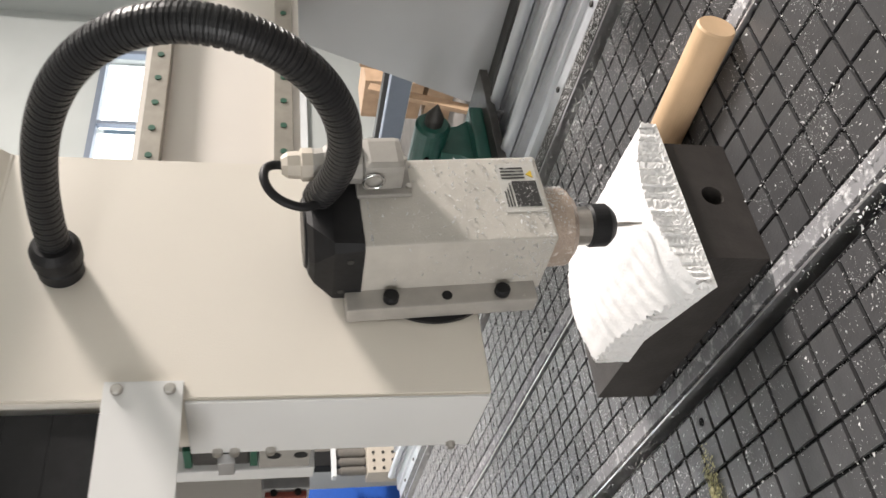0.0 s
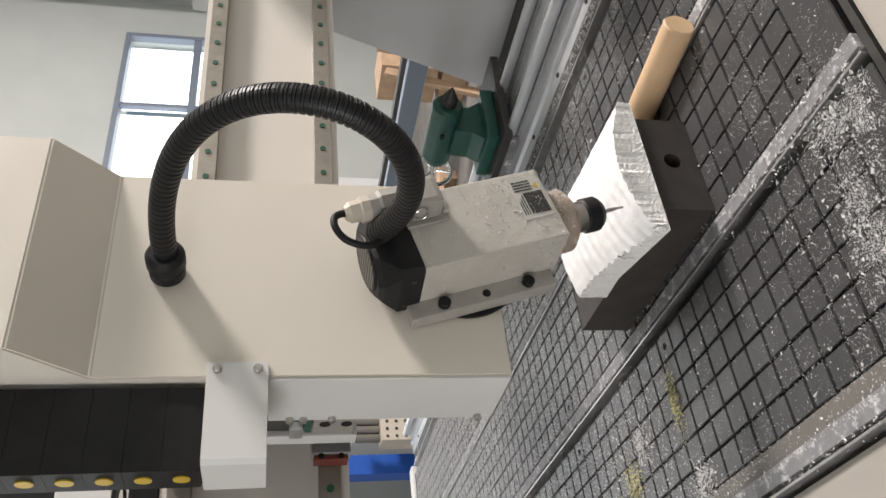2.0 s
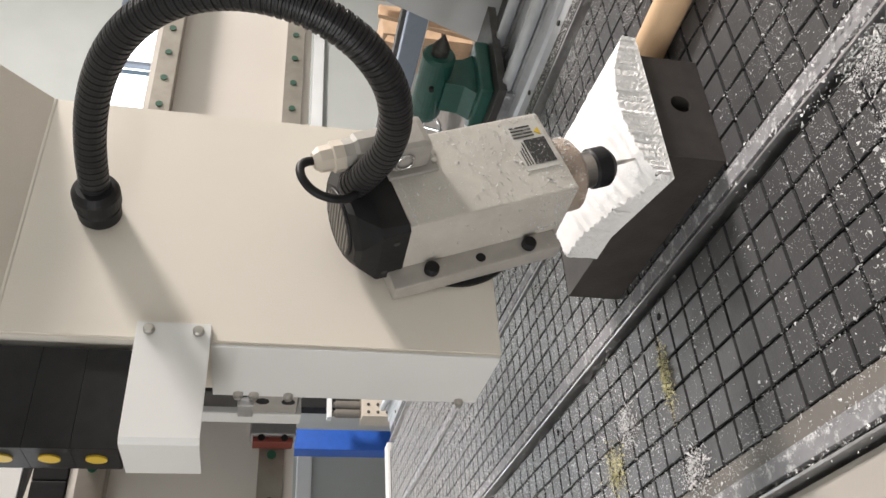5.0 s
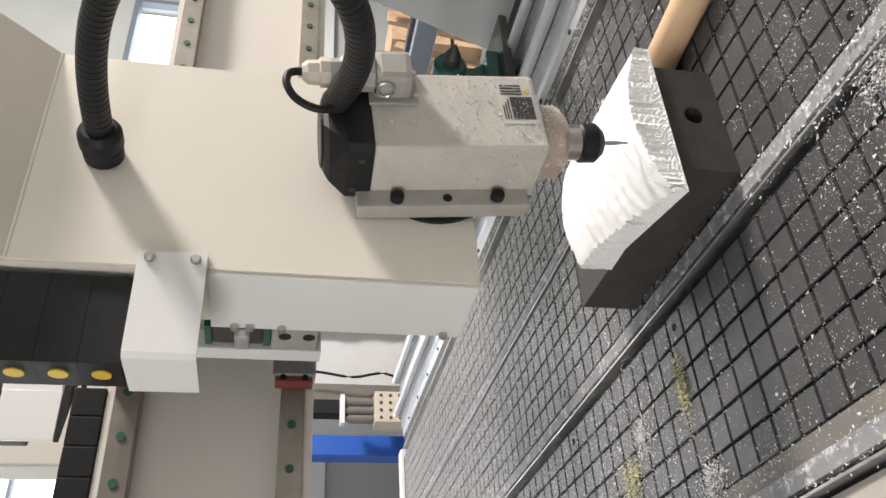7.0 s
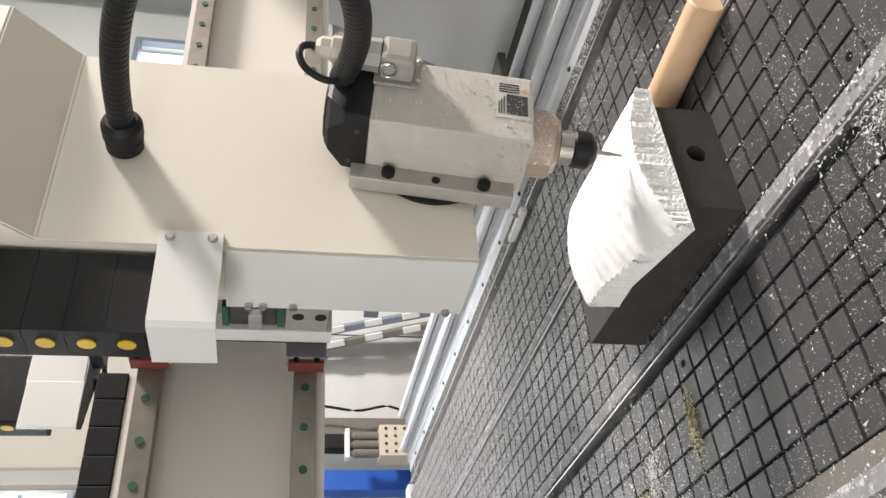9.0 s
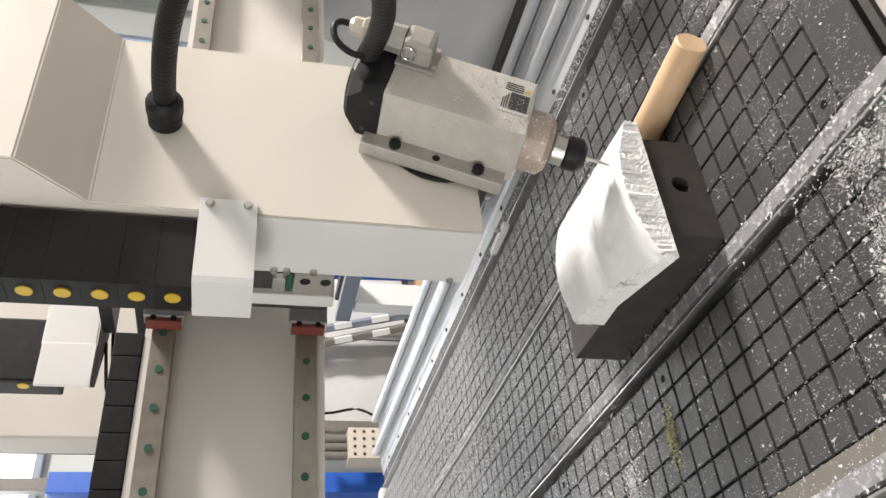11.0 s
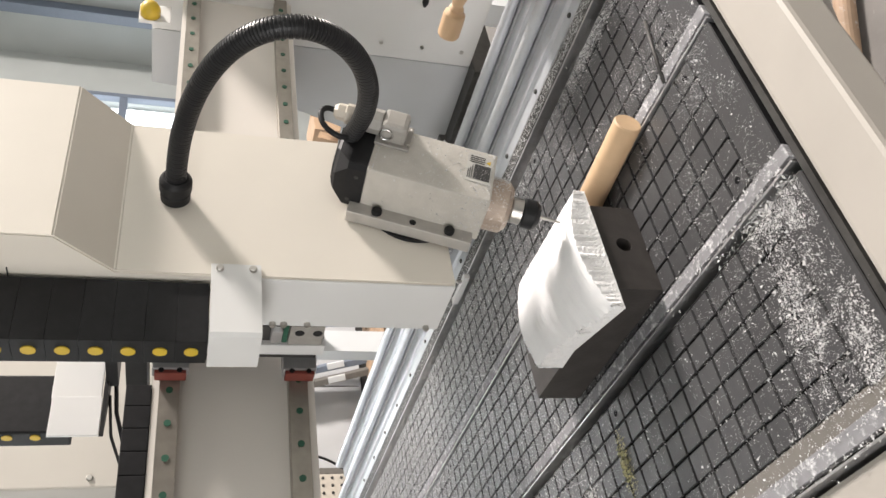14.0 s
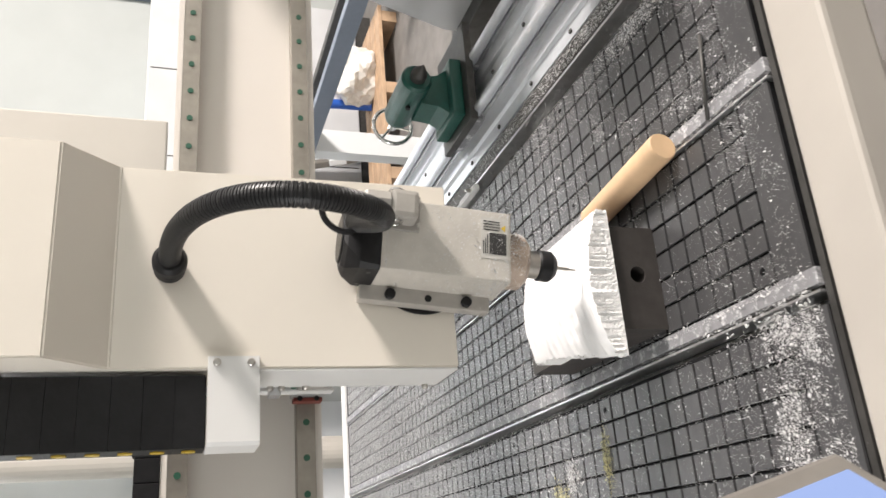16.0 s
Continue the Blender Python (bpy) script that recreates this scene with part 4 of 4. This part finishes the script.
def dust_bristles(rng, n):
    """White dust caught in the bristle seal, thinning towards the far end."""
    y = -0.255 + np.clip(rng.exponential(0.55, n), 0, 2.1)
    return np.c_[rng.uniform(0.466, 0.494, n), y, np.full(n, -0.0036)]


def dust_rails(rng, n):
    """White dust on the near stretch of the side rails and their rods."""
    y = -0.255 + np.clip(rng.exponential(0.28, n), 0, 1.2)
    pick, a = rng.random(n), rng.uniform(-1.1, 1.1, n)
    rod_x = np.where(rng.random(n) < 0.6, 0.576, 0.694)
    flat_x = np.where(rng.random(n) < 0.7, rng.uniform(0.536, 0.556, n), rng.uniform(0.659, 0.673, n))
    return np.c_[np.where(pick < 0.6, rod_x + 0.0107 * np.sin(a), flat_x), y, np.where(pick < 0.6, 0.0147 + 0.0107 * np.cos(a), -0.0016)]


make_side_rails()
make_headstock()
make_tailstock()
chips("seal_dust", CHIP, "white foam dust caught in the bristle seal", 9000, dust_bristles, 0.0005, 0.0026, 31)
chips("rail_dust", CHIP, "white foam dust lying on the side rails", 12000, dust_rails, 0.0005, 0.0024, 32)

# ---- things behind the machine ----


def post(name, label, x, y, w, z0, z1, mat, category="post", d=None):
    ob = thing(name, label, category, at=(x, y, z0))
    d = d or w
    part("shaft", boxed(-w / 2, w / 2, -d / 2, d / 2, 0, z1 - z0, bevel=0.006), mat, ob)
    return ob


def leaning_bar(ob, name, p0, p1, w, mat, label=""):
    """A flat steel section from p0 to p1."""
    m, length = frame_to(p0, p1)
    bm = boxed(-w / 2, w / 2, -0.02, 0.02, 0, length, bevel=0.004)
    bm.transform(m)
    return part(name, bm, mat, ob, label)


def make_background():
    tall = post("blue_post", "bright blue painted steel post standing on the floor", 1.235, 4.0, 0.12, FLOOR, 1.40, BLUE)
    part("upper_tube", boxed(-0.035, 0.035, -0.035, 0.035, 1.40 - FLOOR, 3.3, bevel=0.005), GREY, tall, "dark grey tube above the blue post")
    post("steel_post", "grey steel post beside the cabinet", 1.585, 4.05, 0.11, FLOOR, 1.9, GREY)
    post("steel_post", "black steel post beside the cabinet", 1.475, 4.0, 0.09, FLOOR, 1.9, BLACK)
    slack = thing("hanging_cable", "thin black cable hanging in front of the posts", "cable", at=(1.62, 3.9, 0))
    part("lead", tube(eased([(0.03, 0, 0.6), (0.05, 0, 0.2), (0.02, 0, -0.05), (0.05, 0, -0.25), (-0.04, 0, -0.42)]), 0.008), BLACK, slack, smooth=True)
    cab = thing("white_cabinet", "large pale sheet metal cabinet against the wall", "cabinet", at=(2.75, 4.45, FLOOR))
    part("body", boxed(-1.10, 0.85, -0.30, 0.5, 0.12, 1.55, bevel=0.01), CABINET, cab)
    part("plinth", boxed(-1.08, 0.83, -0.28, 0.48, 0, 0.1195), DARK_STEEL, cab)
    for x in (-0.45, 0.2):
        part("seam", boxed(x - 0.003, x + 0.003, -0.3035, -0.3005, 0.14, 1.53), DARK_STEEL, cab)
    rack = thing("slotted_rack", "blue and grey slotted steel bars leaning against the cabinet", "rack", at=(0, 0, 0))
    blue = leaning_bar(rack, "blue_bar", (2.40, 3.92, FLOOR + 0.02), (2.20, 4.10, 0.50), 0.085, BLUE_GREY, "dull blue steel bar")
    grey = leaning_bar(rack, "grey_bar", (2.30, 3.90, FLOOR + 0.02), (2.08, 4.10, 0.50), 0.080, GREY, "grey slotted angle bar")
    for k in range(4):
        for bar, x in ((blue, 2.372), (grey, 2.268)):
            u = 0.22 + 0.24 * k
            leaning_bar(bar, "slot", (x - 0.17 * u, 3.877 + 0.15 * u, FLOOR + 0.06 + u), (x - 0.17 * (u + 0.11), 3.877 + 0.15 * (u + 0.11), FLOOR + 0.17 + u), 0.03, PALE, "pale slot")
    crate = thing("wooden_pallet", "dusty brown wooden pallet on the floor", "pallet", at=(2.55, 3.7, FLOOR))
    for k in range(4):
        part("slat", boxed(-0.68, 0.62, -0.22 + 0.12 * k, -0.12 + 0.12 * k, 0.10, 0.125, bevel=0.003), WOOD_DARK, crate)
    for x in (-0.6, 0.0, 0.54):
        part("runner", boxed(x - 0.04, x + 0.04, -0.22, 0.24, 0, 0.0995, bevel=0.003), WOOD_DARK, crate)
    rag = thing("white_sack", "crumpled white sack lying on the pallet", "sack", at=(2.78, 3.72, FLOOR + 0.1255))
    bm = bmesh.new()
    bmesh.ops.create_icosphere(bm, subdivisions=4, radius=0.17)
    for v in bm.verts:
        v.co = Vector((v.co.x * 1.2, v.co.y * 0.8, max(v.co.z, -0.12) * 1.1)) * (1 + 0.40 * noise.noise(v.co * 9) + 0.18 * noise.noise(v.co * 23))
        v.co.z = max(v.co.z + 0.12, 0.0)
    part("cloth", bm, RAG, rag)
    tube_blue = thing("blue_tube", "short bright blue tube standing on the pallet", "tube", at=(2.58, 3.78, FLOOR + 0.1255))
    part("shaft", rod((0, 0, 0), (0, 0.03, 0.55), 0.032, 16), BLUE, tube_blue)
    tim = thing("timber_stack", "pale timber boards leaning together", "timber", at=(3.35, 2.5, FLOOR))
    for k in range(3):
        b = part("board", boxed(-0.06, 0.06, -0.012, 0.012, 0, 0.70 - 0.05 * k, bevel=0.002), WOOD_DARK, tim)
        b.matrix_local = pose(-0.15 * k, 0.1 * k, 0, 5, 10 * k - 6, 12 * k)
    track = thing("dark_track", "long dark steel track on a low stand behind the machine", "track", at=(1.62, 0.6, FLOOR))
    part("rail_bar", boxed(-0.02, 0.02, 0, 2.2, 0.71, 0.78, bevel=0.004), BLUE_GREY, track)
    part("rail_bar", boxed(0.10, 0.14, 0, 2.2, 0.71, 0.78, bevel=0.004), DARK_STEEL, track)
    part("web", boxed(0.021, 0.099, 0, 2.2, 0.70, 0.73), PALE, track)
    for y in (0.1, 2.1):
        part("leg", boxed(0.0, 0.12, y - 0.04, y + 0.04, 0, 0.699), PALE, track)
    crate = thing("wooden_crate", "small brown wooden crate on the floor", "crate", at=(3.55, 3.0, FLOOR))
    for k in range(3):
        part("slat", boxed(-0.13, 0.13, -0.15, 0.15, k * 0.20, k * 0.20 + 0.17, bevel=0.004), WOOD_DARK, crate)
    pipe = thing("floor_pipe", "dusty tan pipe with a pale coupling lying on the floor", "pipe", at=(0.50, 0.17, FLOOR + 0.024))
    part("pipe_run", rod((0.05, -0.03, 0), (0.75, -0.40, 0), 0.022, 20), TAN_PIPE, pipe)
    part("coupling", turned(bmesh.new(), (0.0, 0.0, 0), (0.0495, -0.029, 0), ((0, 0.024), (0.2, 0.034), (0.5, 0.034), (0.55, 0.028), (1, 0.028)), 20), ALU_DUSTY, pipe, "pale dusty coupling")
    # electrical unit on a small stand between the posts
    stand = thing("equipment_stand", "low black steel stand carrying an electrical unit", "stand", at=(1.36, 3.72, FLOOR))
    for x in (-0.10, 0.08):
        for y in (-0.10, 0.10):
            part("upright", boxed(x - 0.012, x + 0.012, y - 0.012, y + 0.012, 0, 0.36), BLACK, stand)
    part("shelf", boxed(-0.12, 0.10, -0.12, 0.12, 0.3605, 0.38), BLACK, stand)
    unit = thing("terminal_unit", "pale terminal block with rows of dark studs drawn as holes", "electrical unit", at=(1.35, 3.72, FLOOR + 0.3805))
    part("case", boxed(-0.09, 0.09, -0.07, 0.07, 0, 0.22, bevel=0.004), GLAND_BEIGE, unit)
    for i in range(4):
        for k in range(4):
            # solid dark studs whose colour imitates the shade in the terminal holes
            part("terminal", rod((-0.066 + i * 0.044, -0.0705, 0.03 + k * 0.052), (-0.066 + i * 0.044, -0.074, 0.03 + k * 0.052), 0.009, 8), DARK_STEEL, unit, "dark stud imitating a shaded terminal hole")
    valve = thing("valve_bank", "grey pneumatic cylinders on top of the terminal block", "valve", at=(1.35, 3.72, FLOOR + 0.6008))
    for k in range(3):
        part("cylinder", turned(bmesh.new(), (-0.05 + 0.05 * k, 0, 0), (-0.05 + 0.05 * k, 0, 0.16), ((0, 0.020), (0.1, 0.024), (0.85, 0.024), (0.9, 0.016), (1, 0.016)), 16), GREY, valve)
    part("clamp", boxed(-0.085, 0.085, -0.03, 0.03, 0.1605, 0.185, bevel=0.003), PALE, valve, "pale clamp plate")
    duct = thing("round_duct", "dull beige round duct standing by the wall", "duct", at=(0.42, 4.4, FLOOR))
    part("shaft", rod((0, 0, 0), (0, 0, 2.6), 0.10, 24), ROUTER, duct)
    for z in (0.55, 1.45, 2.3):
        part("joint_ring", rod((0, 0, z), (0, 0, z + 0.04), 0.106, 24), PALE, duct, "pale joint ring")
    board = thing("notice_board", "white notice board with red and blue unreadable marks", "notice board", at=(0.42, 4.94, -0.75))
    part("sheet", boxed(-0.42, 0.42, -0.012, 0.012, 0.02, 0.62, bevel=0.002), PALE, board)
    for k in range(3):
        part("blue_mark", boxed(-0.20 + 0.11 * k, -0.13 + 0.11 * k, -0.0145, -0.0125, 0.34, 0.40), BLUE, board, "blue mark")
    part("red_mark", boxed(-0.34, -0.26, -0.0145, -0.0125, 0.30, 0.42), RED, board, "red mark")


make_background()

# ---- control pendant near the table's end ----


def make_pendant():
    p = thing("control_screen", "grey control screen with ribbed edge and lit blue display", "control screen", at=(0, 0, 0))
    along, down = Vector((-0.622, -0.735, -0.269)).normalized(), Vector((0.153, 0.113, -0.982)).normalized()
    face = along.cross(down).normalized()
    down = face.cross(along)
    p.matrix_world = Matrix.Translation((-0.239, -0.557, 0.418)) @ Matrix((along, down, face)).transposed().to_4x4()
    part("housing", boxed(0.0, 0.170, 0.0, 0.126, -0.014, 0.0, bevel=0.003), GREY, p)
    part("display", boxed(0.012, 0.160, 0.016, 0.116, 0.0001, 0.0012), SCREEN, p, "lit blue display")
    bm = bmesh.new()
    for k in range(80):
        box(bm, 0.012 + k * 0.0019, 0.0129 + k * 0.0019, -0.0007, -0.0001, -0.011, -0.005)
    part("cooling_ribs", bm, GREY, p)
    post("screen_stand", "grey steel stand of the control screen", -0.275, -0.590, 0.03, FLOOR, 0.285, DARK_STEEL, "stand")
    return p


make_pendant()


# ---- movement ----


def head_pose(x, z):
    return pose(x, HEAD_Y, z)


def hose_curve(angle):
    """Centre line from the union on the cover to the fan cover, in the slide's space."""
    turn = Matrix.Rotation(radians(angle), 3, "Y")
    end, out = turn @ Vector((0.0070, -0.1862, 0.0962)), turn @ Vector((-0.095, -0.232, -0.064))
    a, b = Vector((-0.0160, PLATE_Y - 0.0300, 0.2840)), end
    swing = radians(angle)
    pa, pb = a + Vector((-0.002 - 0.150 * swing, -0.326 - 0.130 * swing, 0.006 - 0.025 * swing)), b + out
    pts = []
    for k in range(401):
        u = k / 400
        pts.append(a * (1 - u) ** 3 + pa * (3 * u * (1 - u) ** 2) + pb * (3 * u * u * (1 - u)) + b * u ** 3)
    return pts


def hose_poses(angle):
    pts = hose_curve(angle)
    cum = [0.0]
    for p, q in zip(pts, pts[1:]):
        cum.append(cum[-1] + (q - p).length)
    out, i = [], 0
    for k in range(HOSE_LINKS):
        s = cum[-1] * (k + 0.5) / HOSE_LINKS
        while cum[i + 1] < s:
            i += 1
        p = pts[i].lerp(pts[i + 1], (s - cum[i]) / (cum[i + 1] - cum[i]))
        way = (pts[i + 1] - pts[i]).normalized()
        side = Vector((1, 0, 0))
        up = way.cross(side).normalized()
        side = up.cross(way)
        out.append(Matrix.Translation(p) @ Matrix((side, up, way)).transposed().to_4x4())
    return out


def motions():
    walk(z_carriage, [(t, head_pose(x, z)) for t, x, z, a in CARRIAGE])
    walk(x_slide, [(t, pose(x, 0, 0)) for t, x, z, a in CARRIAGE])
    walk(spindle, [(t, head_pose(x, z) @ pose(0, 0, 0, 0, a, 0)) for t, x, z, a in CARRIAGE])
    walk(hose, [(t, head_pose(x, z)) for t, x, z, a in CARRIAGE])
    table = [(t, hose_poses(a)) for t, x, z, a in CARRIAGE]
    for k, ob in enumerate(hose_rings):
        walk(ob, [(t, poses[k]) for t, poses in table])


motions()
